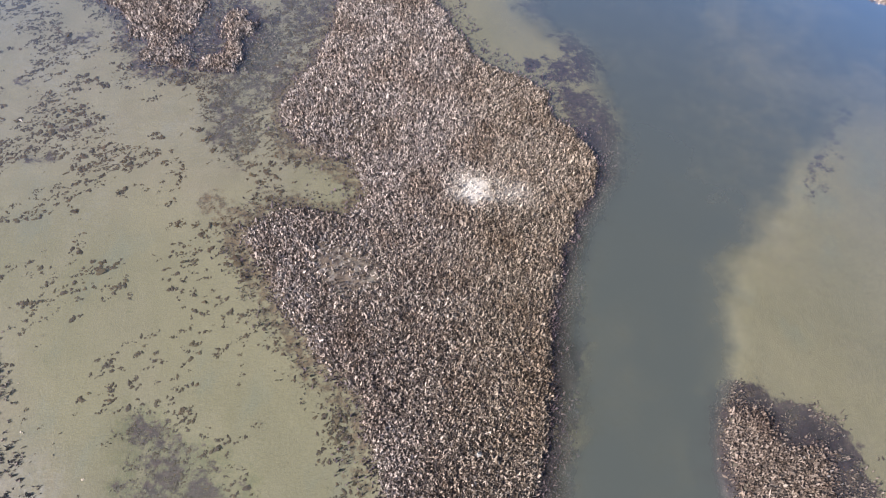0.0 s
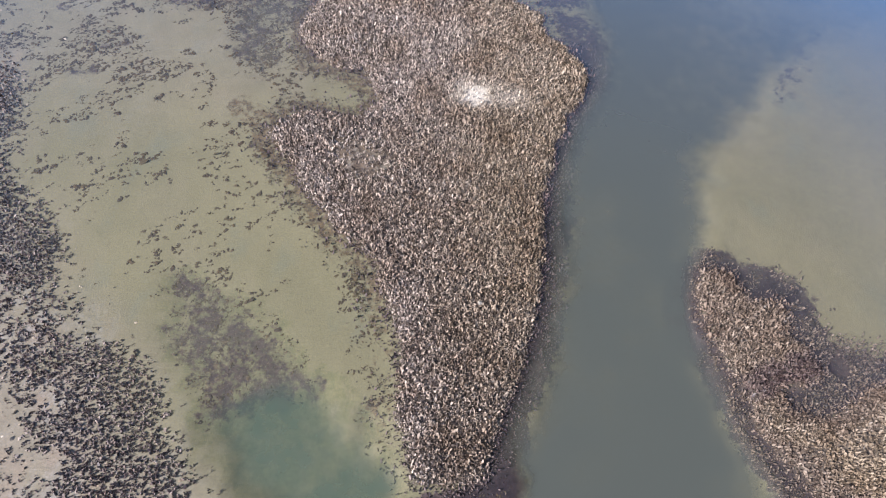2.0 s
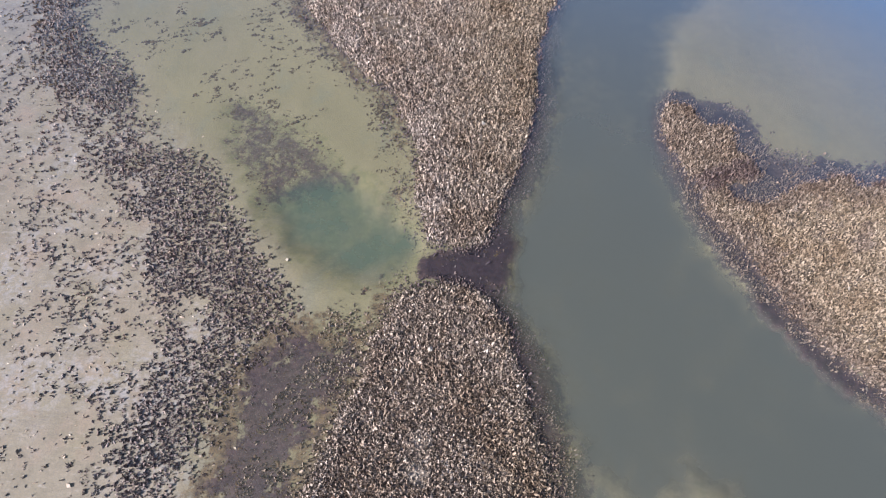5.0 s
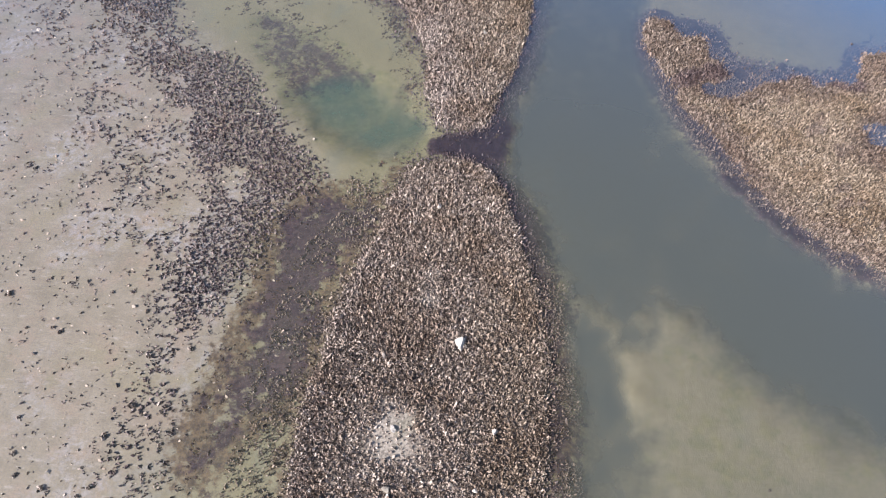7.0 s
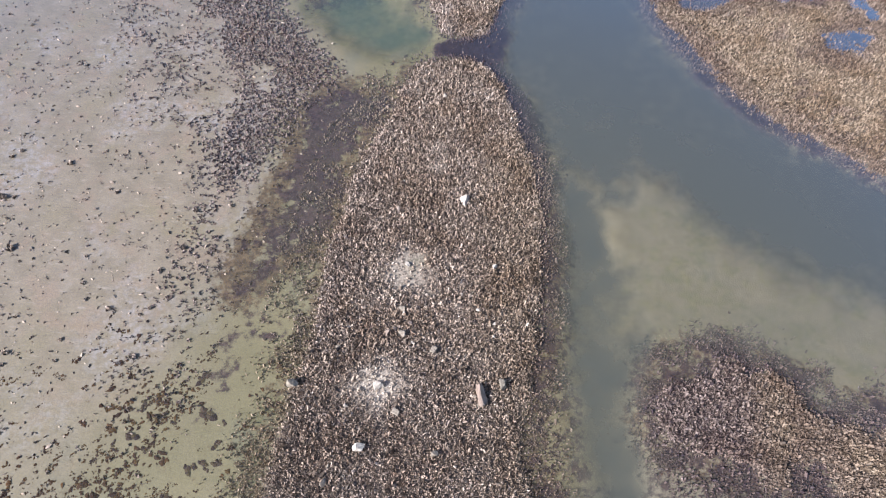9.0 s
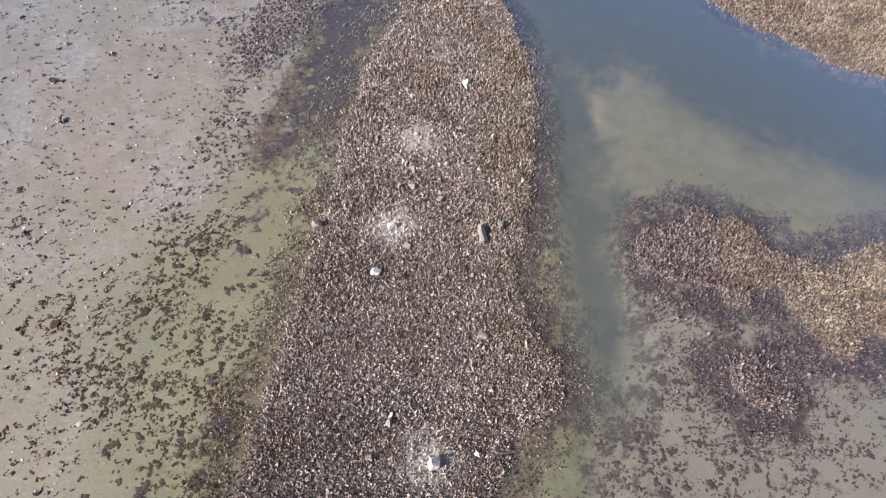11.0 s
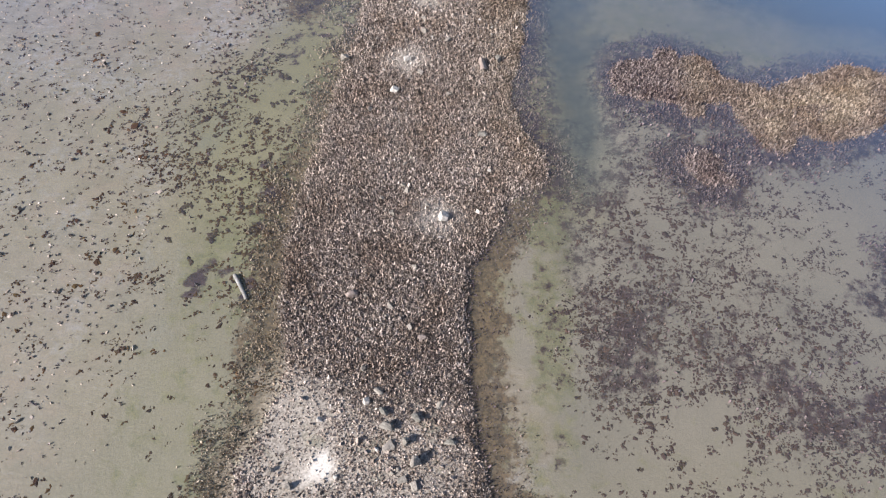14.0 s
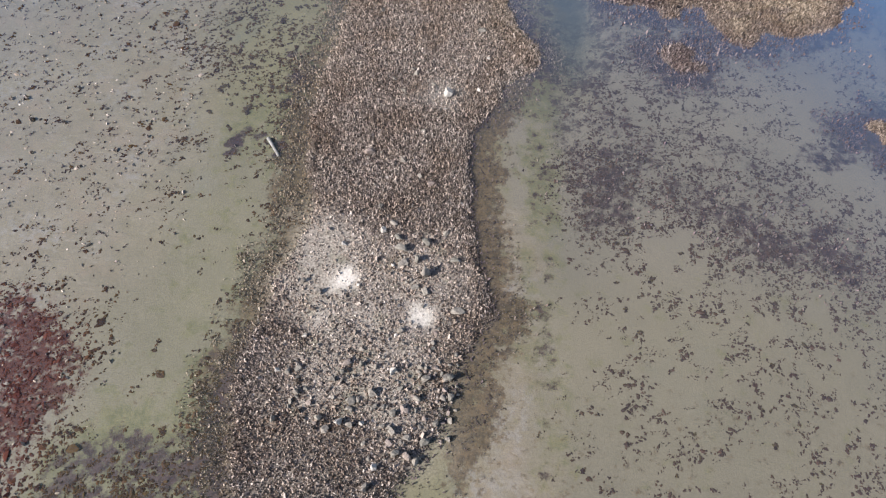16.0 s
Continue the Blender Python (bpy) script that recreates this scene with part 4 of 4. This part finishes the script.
def weed_chance(x, y):
    n, m = vnoise(x * 0.45 + y * 0.2, y * 0.45 - x * 0.2, 31), vnoise(x * 1.1, y * 1.1, 33)
    c = (0.20 + 0.50 * smooth(y, 15, 22) * smooth(-x, 12, 16)) * smooth(n, 0.40, 0.62) * smooth(y, 2, 8) * smooth(-x, 7, 10)
    c += 0.72 * smooth(sample(S["eweed"], x, y), -2.0, 0.8) * smooth(m, 0.34, 0.56)
    c += (0.38 + 0.14 * smooth(-y, 47, 52)) * smooth(x, 4, 9) * smooth(-y, 31, 35) * smooth(m, 0.38, 0.60)
    c += 0.36 * smooth(-x, 8.5, 10.5) * smooth(-y, 22, 29) * smooth(n, 0.32, 0.54) * (1 - 0.62 * smooth(-x, 13.5, 18))
    c += 0.55 * smooth(inside(WEST_WEED, x, y), -1.2, 1.0) * smooth(m, 0.30, 0.52)
    c += 0.9 * smooth(sample(S["darkred"], x, y), -2.6, 0.2) * smooth(m, 0.30, 0.46)
    c += 0.6 * smooth(sample(S["dsouth"], x, y), -1, 0.5) * smooth(m, 0.4, 0.55)
    c += 0.5 * smooth(sample(S["fringe"], x, y), -1.5, 0.5) * smooth(m, 0.4, 0.55)
    c += 0.5 * smooth(sample(S["band"], x, y), -1.2, 0.2) * smooth(m, 0.36, 0.5)
    c += 0.5 * smooth(sample(S["poolweed"], x, y), -0.8, 0.5) + 0.4 * smooth(sample(S["nwdark"], x, y), -0.8, 0.8)
    c += 0.35 * smooth(sample(reef_sd, x, y), -2.2, -0.8) * smooth(m, 0.42, 0.55) * (1 - sample(deep, x, y))
    c += 1.0 * sample(ecore, x, y) * smooth(m, 0.3, 0.5) + 0.28 * sample(brown, x, y) * smooth(-y, 26, 32) * smooth(m, 0.34, 0.52) * (x < 0)
    c += 0.45 * smooth(-leg(x, y, -4.6, 6.5, -2.9, 0.5), -1.2, -0.3) * smooth(m, 0.36, 0.5)
    strip = np.maximum(smooth(-leg(x, y, -11.6, -46.5, -13.2, -58), -2.4, -1.5), smooth(-leg(x, y, -7.8, -23, -10.3, -31), -1.5, -0.8))
    c = c * (1 - 0.9 * strip)
    return np.clip(c, 0, 1) * (1 - smooth(sample(rs, x, y), -0.5, -0.1)) * (1 - smooth(sample(deep, x, y), 0.3, 0.6))


x, y = scatter(0.26, -34, 32, -66, 40)
k = rng.random(x.size) < weed_chance(x, y)
x, y = x[k], y[k]
n = len(x)
many = rng.integers(4, 10, n)
x, y = np.repeat(x, many), np.repeat(y, many)
grow = np.repeat(np.clip(rng.lognormal(0, 0.40, n), 0.4, 2.0), many)
n = len(x)
lie = np.repeat(rng.normal(0.62, 0.5, len(many)), many)
along, across = rng.normal(0, 0.125, n) * grow, rng.normal(0, 0.05, n) * grow
x, y = x + along * np.cos(lie) - across * np.sin(lie), y + along * np.sin(lie) + across * np.cos(lie)
size = 0.037 * (1 + 0.18 * smooth(x, 5, 8) * smooth(-y, 31, 34)) * (1 - 0.05 * smooth(x, 5, 8) * smooth(-y, 47, 52)) * (1 + 0.30 * smooth(-y, 24, 28) * smooth(-x, 4, 8)) * grow * rng.lognormal(0, 0.35, n) * (1 + 0.50 * smooth(y, 2, 8))
squash = np.stack([rng.uniform(0.9, 1.6, n), rng.uniform(0.6, 1.0, n), np.full(n, 0.7)], -1)
made = []
for k in range(4):
    m = np.arange(n) % 4 == k
    verts, faces = spread(tuft_form(300 + k), x[m], y[m], sample(bed, x[m], y[m]), size[m], 0.2, squash[m])
    # fourth value: painted water veil, strongest in the north, weaker in the east
    made.append((verts, faces, np.repeat(smooth(-x[m], 6, 9) * np.maximum(smooth(-y[m], 22, 28), smooth(y[m], 10, 18)), 8), np.repeat(smooth(x[m], 4, 8), 8), np.repeat(np.maximum(0.5 * smooth(y[m], -2, 6), 0.3 * smooth(x[m], 5, 8)), 8), np.repeat(0.85 * smooth(sample(S["darkred"], x[m], y[m]), -2.2, 0.2), 8)))
base = np.cumsum([0] + [len(a[0]) for a in made])
verts, faces = np.concatenate([a[0] for a in made]), np.concatenate([a[1] + b for a, b in zip(made, base)])
tagged(new("seaweed_tufts", fast_mesh("seaweed_tufts", verts, faces, 3, {"rust": np.concatenate([a[2] for a in made]), "plum": np.concatenate([a[3] for a in made]), "murk_veil": np.concatenate([a[4] for a in made]), "red": np.concatenate([a[5] for a in made])}, WEED)), "dark brown seaweed tufts strewn over silt in shallow water", "seaweed", kind="stuff")

# ---- stones and driftwood ----
def part(name, bm, material, parent, label=""):
    """Links a bmesh as one mesh object under a thing."""
    me = bpy.data.meshes.new(name)
    bm.to_mesh(me)
    bm.free()
    me.materials.append(material)
    ob = new(name, me)
    ob.parent = parent
    return tagged(ob, label) if label else ob


def stone_mesh(seed, fine, material, cuts=7):
    """A broken, slightly rounded stone one metre across."""
    r = random.Random(seed)
    bm = bmesh.new()
    bmesh.ops.create_icosphere(bm, subdivisions=fine, radius=0.56)
    planes = []
    for _ in range(cuts):
        n = Vector((r.gauss(0, 1), r.gauss(0, 1), r.gauss(0, 0.8))).normalized()
        planes.append((n, r.uniform(0.17, 0.36)))
    off = Vector((seed * 3.1, seed * 1.7, 0))
    for v in bm.verts:
        for n, d in planes:
            over = v.co.dot(n) - d
            if over > 0:
                v.co -= n * over * 0.97
        v.co += v.co.normalized() * (0.05 * noise.noise(v.co * 3.2 + off) + 0.022 * noise.noise(v.co * 9 + off))
    for i in range(3):
        low, high = min(v.co[i] for v in bm.verts), max(v.co[i] for v in bm.verts)
        for v in bm.verts:
            v.co[i] = (v.co[i] - low) / (high - low) - 0.5
    me = bpy.data.meshes.new("stone")
    bm.to_mesh(me)
    bm.free()
    me.materials.append(material)
    return me


KINDS = {"pale": STONE, "white": STONE_WHITE, "pink": STONE_PINK, "dark": STONE_GREY}
BIG = {k: [stone_mesh(11 * i + j, 4, m) for j in range(4)] for i, (k, m) in enumerate(KINDS.items())}
SMALL = {k: [stone_mesh(200 + 11 * i + j, 2, m, 7) for j in range(6)] for i, (k, m) in enumerate(KINDS.items())}


def place_stone(name, me, x, y, size, yaw, tip=0.0):
    ob = new(name, me)
    z = bed_at(x, y) + 0.36 * size[2] + 0.03
    ob.matrix_world = Matrix.Translation((x, y, z)) @ Euler((radians(tip), radians(tip * 0.6), radians(yaw))).to_matrix().to_4x4() @ Matrix.Diagonal((*size, 1))
    return ob


# x, y, length, width, height, yaw, kind, label
BOULDERS = (
    (0.70, -16.4, 0.80, 0.62, 0.34, 100, "white", "flat white-stained slab lying among oyster shells"),
    (-6.70, -27.0, 0.62, 0.52, 0.55, 20, "pale", "pale upright boulder at the edge of the shells"),
    (-2.00, -24.3, 0.46, 0.40, 0.32, 0, "pale", "small pale stone with a whitened top"),
    (-0.50, -25.0, 0.40, 0.36, 0.30, 60, "pale", "small pale stone on the shell ridge"),
    (2.70, -26.5, 0.62, 0.40, 0.42, 95, "dark", "rounded grey stone beside a long pinkish stone"),
    (1.70, -27.0, 1.30, 0.56, 0.46, 108, "pink", "long pinkish boulder lying on dark shells"),
    (-3.40, -29.6, 0.68, 0.40, 0.38, 5, "white", "white-stained oblong stone on dark shells"),
    (-2.00, -28.0, 0.46, 0.36, 0.22, 150, "pale", "flat pale stone beside a whitened patch"),
    (-2.90, -26.9, 0.50, 0.62, 0.30, 70, "white", "whitened stone in the middle of a bleached patch"),
    (-0.20, -29.7, 0.38, 0.34, 0.28, 40, "pale", "small pale stone on dark shells"),
    (-2.10, -23.0, 0.42, 0.38, 0.20, 10, "pale", "low pale stone on dark shells"),
    (-2.05, -20.5, 0.46, 0.26, 0.12, 125, "white", "pale stone in a bare sandy patch"),
    (2.30, -20.4, 0.36, 0.30, 0.24, 80, "white", "small pale stone among oyster shells"),
    (1.80, -32.7, 0.66, 0.54, 0.16, 30, "dark", "flat greenish-grey slab on gravel"),
    (-0.10, -38.5, 0.72, 0.60, 0.52, 20, "white", "bright white-stained boulder on dark gravel"),
    (-2.80, -38.4, 0.34, 0.30, 0.26, 0, "pale", "small pale stone on gravel"),
    (-2.10, -36.9, 0.44, 0.34, 0.30, 70, "pale", "pale stone in a loose group"),
    (-2.35, -36.6, 0.32, 0.26, 0.22, 20, "pale", "small pale stone in a loose group"),
    (-1.40, -41.6, 0.34, 0.30, 0.26, 0, "pale", "small pale stone on dark shells"),
    (-4.30, -43.2, 0.72, 0.42, 0.34, 8, "pink", "pinkish oblong stone on dark gravel"),
    (-2.40, -43.7, 0.46, 0.30, 0.24, 110, "pale", "pale stone on dark gravel"),
    (-3.40, -37.5, 0.30, 0.26, 0.20, 0, "pale", "small pale stone on gravel"),
    (-0.80, -45.3, 0.40, 0.34, 0.24, 30, "pink", "small pinkish stone on gravel"),
    (-1.40, -44.8, 0.36, 0.26, 0.20, 120, "pale", "small pale stone on gravel"),
    (1.70, -38.1, 0.40, 0.24, 0.18, 140, "white", "thin white-stained stone near the water"),
    (-1.00, -37.8, 0.28, 0.24, 0.18, 0, "pale", "small pale stone beside a white boulder"),
    (-0.70, -50.8, 0.60, 0.52, 0.66, 80, "pale", "tall pale boulder casting a long shadow"),
    (-1.20, -50.0, 0.40, 0.28, 0.46, 100, "dark", "upright dark boulder in a row of stones"),
    (-2.00, -49.4, 0.78, 0.46, 0.42, 160, "dark", "greenish-grey boulder in a row of stones"),
    (-2.20, -48.8, 0.62, 0.36, 0.36, 165, "dark", "dark slab tilted in a row of stones"),
    (-3.00, -48.4, 0.42, 0.34, 0.30, 30, "white", "white-stained stone at the end of a row"),
    (-0.80, -49.0, 0.58, 0.34, 0.32, 140, "dark", "dark slab tilted on gravel"),
    (0.70, -50.0, 0.62, 0.32, 0.24, 170, "dark", "low dark slab on gravel"),
    (0.90, -52.8, 0.78, 0.56, 0.22, 10, "pale", "broad low slab sunk in gravel"),
    (-1.85, -50.3, 0.66, 0.56, 0.14, 50, "pale", "flat slab sunk in gravel beside boulders"),
    (-1.20, -51.6, 0.50, 0.36, 0.12, 20, "pale", "flat slab sunk in gravel"),
    (0.20, -48.4, 0.50, 0.36, 0.20, 30, "pale", "low pale stone on gravel"),
    (-4.90, -49.3, 0.30, 0.28, 0.22, 0, "white", "small white-stained stone on gravel"),
    (-5.80, -52.1, 0.40, 0.34, 0.34, 30, "pale", "small boulder on gravel"),
    (-6.60, -51.5, 0.26, 0.22, 0.24, 30, "dark", "small dark stone on gravel"),
    (-1.90, -55.9, 0.48, 0.40, 0.46, 70, "white", "white-stained boulder on cobbles"),
    (-4.00, -58.2, 0.50, 0.44, 0.56, 80, "white", "white-topped boulder with a dark side"),
    (-3.50, -58.4, 0.46, 0.38, 0.44, 20, "pale", "pale boulder among cobbles"),
    (-3.00, -58.3, 0.34, 0.30, 0.32, 50, "white", "small white-stained stone among cobbles"),
    (-6.00, -57.0, 0.44, 0.32, 0.46, 100, "pale", "upright pale stone among cobbles"),
    (-5.60, -56.9, 0.30, 0.26, 0.30, 30, "dark", "small dark stone among cobbles"),
    (-6.80, -58.3, 0.44, 0.28, 0.36, 95, "pale", "upright pale stone on dark shells"),
    (-6.20, -57.5, 0.40, 0.24, 0.22, 105, "pale", "thin pale stone on gravel"),
    (-4.90, -58.1, 0.46, 0.34, 0.36, 160, "pale", "tilted pale stone among cobbles"),
    (-2.60, -60.9, 0.50, 0.34, 0.52, 85, "pale", "tall pale boulder near the waterline"),
    (-2.30, -60.1, 0.44, 0.36, 0.40, 30, "white", "white-stained boulder near the waterline"),
    (-1.00, -59.6, 0.56, 0.44, 0.40, 120, "pink", "pinkish boulder at the waterline"),
    (-0.60, -59.8, 0.46, 0.42, 0.36, 40, "pale", "pale boulder at the waterline"),
    (-0.30, -59.0, 0.62, 0.50, 0.46, 60, "dark", "grey boulder at the waterline"),
    (0.70, -56.1, 0.46, 0.40, 0.44, 20, "dark", "grey boulder at the waterline"),
    (0.75, -57.0, 0.50, 0.40, 0.40, 80, "dark", "grey boulder at the waterline"),
    (-2.70, -56.9, 0.56, 0.50, 0.42, 120, "pale", "broad pale boulder among cobbles"),
    (-0.40, -56.2, 0.60, 0.50, 0.40, 40, "pale", "broad pale boulder among cobbles"),
    (-0.70, -57.1, 0.50, 0.36, 0.34, 150, "pale", "tilted pale boulder among cobbles"),
    (-1.70, -58.6, 0.46, 0.36, 0.34, 130, "pale", "tilted pale stone among cobbles"),
    (-1.70, -57.8, 0.50, 0.40, 0.36, 30, "dark", "grey stone among cobbles"),
    (-7.00, -56.1, 0.36, 0.26, 0.22, 10, "white", "small white-stained stone on gravel"),
    (-4.50, -56.4, 0.40, 0.36, 0.36, 40, "pale", "small boulder among cobbles"),
    (-6.10, -56.0, 0.46, 0.42, 0.20, 40, "pale", "low rounded stone on gravel"),
    (0.15, -58.2, 0.42, 0.34, 0.34, 40, "dark", "grey boulder at the waterline"),
    (-3.30, -46.9, 0.30, 0.26, 0.34, 80, "dark", "small dark upright stone among shells"),
    (-2.50, -47.9, 0.56, 0.40, 0.20, 150, "pale", "low flat slab half sunk in gravel"),
    (-0.70, -51.8, 0.50, 0.36, 0.16, 110, "pale", "flat pale slab sunk in gravel"),
    (-4.10, -56.0, 0.34, 0.28, 0.36, 20, "dark", "small dark upright stone on gravel"),
    (-1.50, -59.5, 0.52, 0.44, 0.40, 60, "pale", "pale boulder near the waterline"),
    (0.70, -58.9, 0.34, 0.30, 0.30, 20, "pale", "small pale stone standing in the shallows"),
    (-3.30, -55.6, 0.36, 0.30, 0.30, 70, "dark", "small dark stone on gravel"),
    (-6.10, -54.4, 0.34, 0.30, 0.22, 30, "white", "small white-stained stone on gravel"),
    (1.45, 5.6, 0.30, 0.24, 0.34, 20, "white", "small white-stained stone among oyster shells"),
    (-0.72, -8.6, 0.28, 0.24, 0.28, 20, "white", "small white-stained stone among oyster shells"),
)
for i, (x, y, a, b, c, yaw, kind, label) in enumerate(BOULDERS):
    shrink = 0.72 if y < -54 else 0.86
    a, b, c = a * shrink, b * shrink, c * (shrink + 0.12) + 0.04
    y -= 0.6 * (bed_at(x, y) + 0.35 * c)
    tagged(place_stone("boulder", BIG[kind][i % 4], x, y, (a, b, c), yaw, 8 * math.sin(i * 2.4)), label, "stone", "stones on the ridge")

# loose cobbles, thick at the southern end of the ridge
dice = random.Random(41)
made = 0
while made < 230:
    south = made < 150
    if south:
        x, y = dice.uniform(-6.8, 1.2), dice.gauss(-57.2, 1.5)
        ok = float(sample(S["gravel"], np.array([x]), np.array([y]))[0]) > -0.4 and dice.random() < 0.35 + 0.65 * smooth(np.array(x), -5.5, -1.0)
        s = 0.10 * math.exp(dice.gauss(0, 0.42)) + 0.04
    else:
        x, y = dice.uniform(-6.5, 3.0), dice.uniform(-53, -22)
        ok = float(sample(rs, np.array([x]), np.array([y]))[0]) > 0.8
        s = 0.10 * math.exp(dice.gauss(0, 0.3)) + 0.03
    if not ok or not -60.8 < y < -20:
        continue
    kind = dice.choice(("pale", "pale", "dark", "pink") if south else ("pale", "pale", "white", "pink"))
    size = (s * dice.uniform(1.1, 1.7), s * dice.uniform(0.8, 1.2), s * dice.uniform(0.7, 1.3))
    ob = place_stone("cobble", SMALL[kind][dice.randrange(6)], x, y, size, dice.uniform(0, 360), dice.uniform(-20, 20))
    tagged(ob, {"pale": "pale grey cobble on gravel and shells", "dark": "dark grey cobble on gravel and shells", "pink": "pinkish cobble on gravel and shells",
                "white": "white-stained cobble on gravel and shells"}[kind], "stone", "cobbles on the ridge")
    made += 1


def driftwood(x, y, length, radius, yaw):
    """A weathered log: a bowed tapering stem with ragged cut ends."""
    base = new("driftwood_log")
    sides, rings = 14, 12
    bm = bmesh.new()
    loops = []
    for i in range(rings):
        t = i / (rings - 1)
        r = radius * (1.0 - 0.22 * t)
        bow = 0.012 * math.sin(t * math.pi)
        loop = []
        for k in range(sides):
            a = 2 * math.pi * k / sides
            w = r * (1 + 0.10 * noise.noise(Vector((math.cos(a) * 1.5, math.sin(a) * 1.5, t * 4))))
            loop.append(bm.verts.new((bow + w * math.cos(a), w * math.sin(a), (t - 0.5) * length)))
        loops.append(loop)
    for p, q in zip(loops, loops[1:]):
        for k in range(sides):
            bm.faces.new((p[k], p[(k + 1) % sides], q[(k + 1) % sides], q[k]))
    for f in bm.faces:
        f.smooth = True
    part("stem", bm, WOOD, base)
    for s in (0, 1):
        bm = bmesh.new()
        r = radius * (0.985 if s == 0 else 0.77)
        zc = (s - 0.5) * length
        outer = [bm.verts.new((r * math.cos(2 * math.pi * k / sides), r * math.sin(2 * math.pi * k / sides), zc + 0.01 * dice.uniform(-1, 1))) for k in range(sides)]
        mid = bm.verts.new((0.02, 0.01, zc + (0.03 if s else -0.03)))
        for k in range(sides):
            f = (outer[k], outer[(k + 1) % sides], mid)
            bm.faces.new(f if s else f[::-1])
        part("cut_end", bm, WOOD_END, base, "dark split end of the log")
    base.matrix_world = Matrix.Translation((x, y, max(bed_at(x, y), -0.1) + radius * 0.85)) @ Euler((0, 0, radians(yaw))).to_matrix().to_4x4() @ Euler((radians(90), 0, 0)).to_matrix().to_4x4()
    return tagged(base, "weathered grey driftwood log lying at the water's edge", "driftwood")


driftwood(-9.72, -43.15, 1.55, 0.105, 33)


# ---- single oyster clumps and weed clumps that lie apart on the open mud ----
def oyster_clump(seed):
    """A handful of upright shells grown into one clump, half a metre across at unit size."""
    r = random.Random(seed)
    bm = bmesh.new()
    for _ in range(9):
        a, d = r.uniform(0, 6.283), r.uniform(0.0, 0.30)
        turn = Euler((r.gauss(0, 0.45), r.gauss(0, 0.45), r.uniform(0, 6.283))).to_matrix().to_4x4()
        m = Matrix.Translation((math.cos(a) * d, math.sin(a) * d, 0.10)) @ turn @ Matrix.Diagonal((r.uniform(0.10, 0.19), r.uniform(0.05, 0.09), r.uniform(0.16, 0.34), 1))
        low = [bm.verts.new(m @ Vector(v)) for v in ((-0.6, 0, -0.6), (0, -0.6, -0.6), (0.6, 0, -0.6), (0, 0.6, -0.6))]
        high = [bm.verts.new(m @ Vector(v)) for v in ((-1.0, 0.1, 0.5), (0.1, -0.5, 0.8), (0.9, 0.1, 0.6), (0.0, 0.5, 0.9))]
        for k in range(4):
            bm.faces.new((low[k], low[(k + 1) % 4], high[(k + 1) % 4], high[k]))
        bm.faces.new(high)
    me = bpy.data.meshes.new("oyster_clump")
    bm.to_mesh(me)
    bm.free()
    me.materials.append(SHELL)
    return me


def weed_clump(seed):
    """A soft heap of limp weed with a ragged rim."""
    r = random.Random(seed)
    bm = bmesh.new()
    for _ in range(7):
        a, d, s = r.uniform(0, 6.283), r.uniform(0.0, 0.34), r.uniform(0.10, 0.22)
        hub = Vector((math.cos(a) * d, math.sin(a) * d * 0.8, 0.02))
        top = bm.verts.new(hub + Vector((0, 0, 0.5 * s)))
        rim = [bm.verts.new(hub + Vector((math.cos(k * 0.785) * s * r.uniform(0.5, 1.2), math.sin(k * 0.785) * s * r.uniform(0.5, 1.2), r.uniform(-0.02, 0.04)))) for k in range(8)]
        for k in range(8):
            bm.faces.new((top, rim[k], rim[(k + 1) % 8]))
    me = bpy.data.meshes.new("weed_clump")
    bm.to_mesh(me)
    bm.free()
    me.materials.append(WEED)
    return me


OYSTERS, WEEDS = [oyster_clump(700 + k) for k in range(6)], [weed_clump(800 + k) for k in range(6)]
made = 0
while made < 130:
    x, y = dice.uniform(-26, -10.5), dice.uniform(-46, -14)
    if float(sample(flat, np.array([x]), np.array([y]))[0]) < 0.75:
        continue
    ob = new("oyster_clump", OYSTERS[made % 6])
    s = 0.27 * math.exp(dice.gauss(0, 0.35))
    ob.matrix_world = Matrix.Translation((x, y, bed_at(x, y))) @ Euler((0, 0, dice.uniform(0, 6.28))).to_matrix().to_4x4() @ Matrix.Diagonal((s, s, s, 1))
    tagged(ob, "small dark oyster clump standing on pale mud", "shells", "oyster clumps on the mud")
    made += 1
made = 0
while made < 150:
    if made < 80:
        x, y = dice.uniform(-14.5, -9.2), dice.uniform(-42, -27)
    else:
        x, y = dice.uniform(8, 20), dice.uniform(-62, -36)
    if float(sample(rs, np.array([x]), np.array([y]))[0]) > -1.0 or float(sample(deep, np.array([x]), np.array([y]))[0]) > 0.25:
        continue
    ob = new("seaweed_clump", WEEDS[made % 6])
    s = (0.42 if made < 80 else 0.30) * math.exp(dice.gauss(0, 0.3))
    ob.matrix_world = Matrix.Translation((x, y, bed_at(x, y))) @ Euler((0, 0, dice.uniform(0, 6.28))).to_matrix().to_4x4() @ Matrix.Diagonal((s * dice.uniform(1.0, 1.5), s, s * 0.6, 1))
    tagged(ob, "dark brown seaweed clump on greenish silt" if made < 80 else "dark purple seaweed clump drowned on pale silt", "seaweed", "seaweed clumps on the silt")
    made += 1
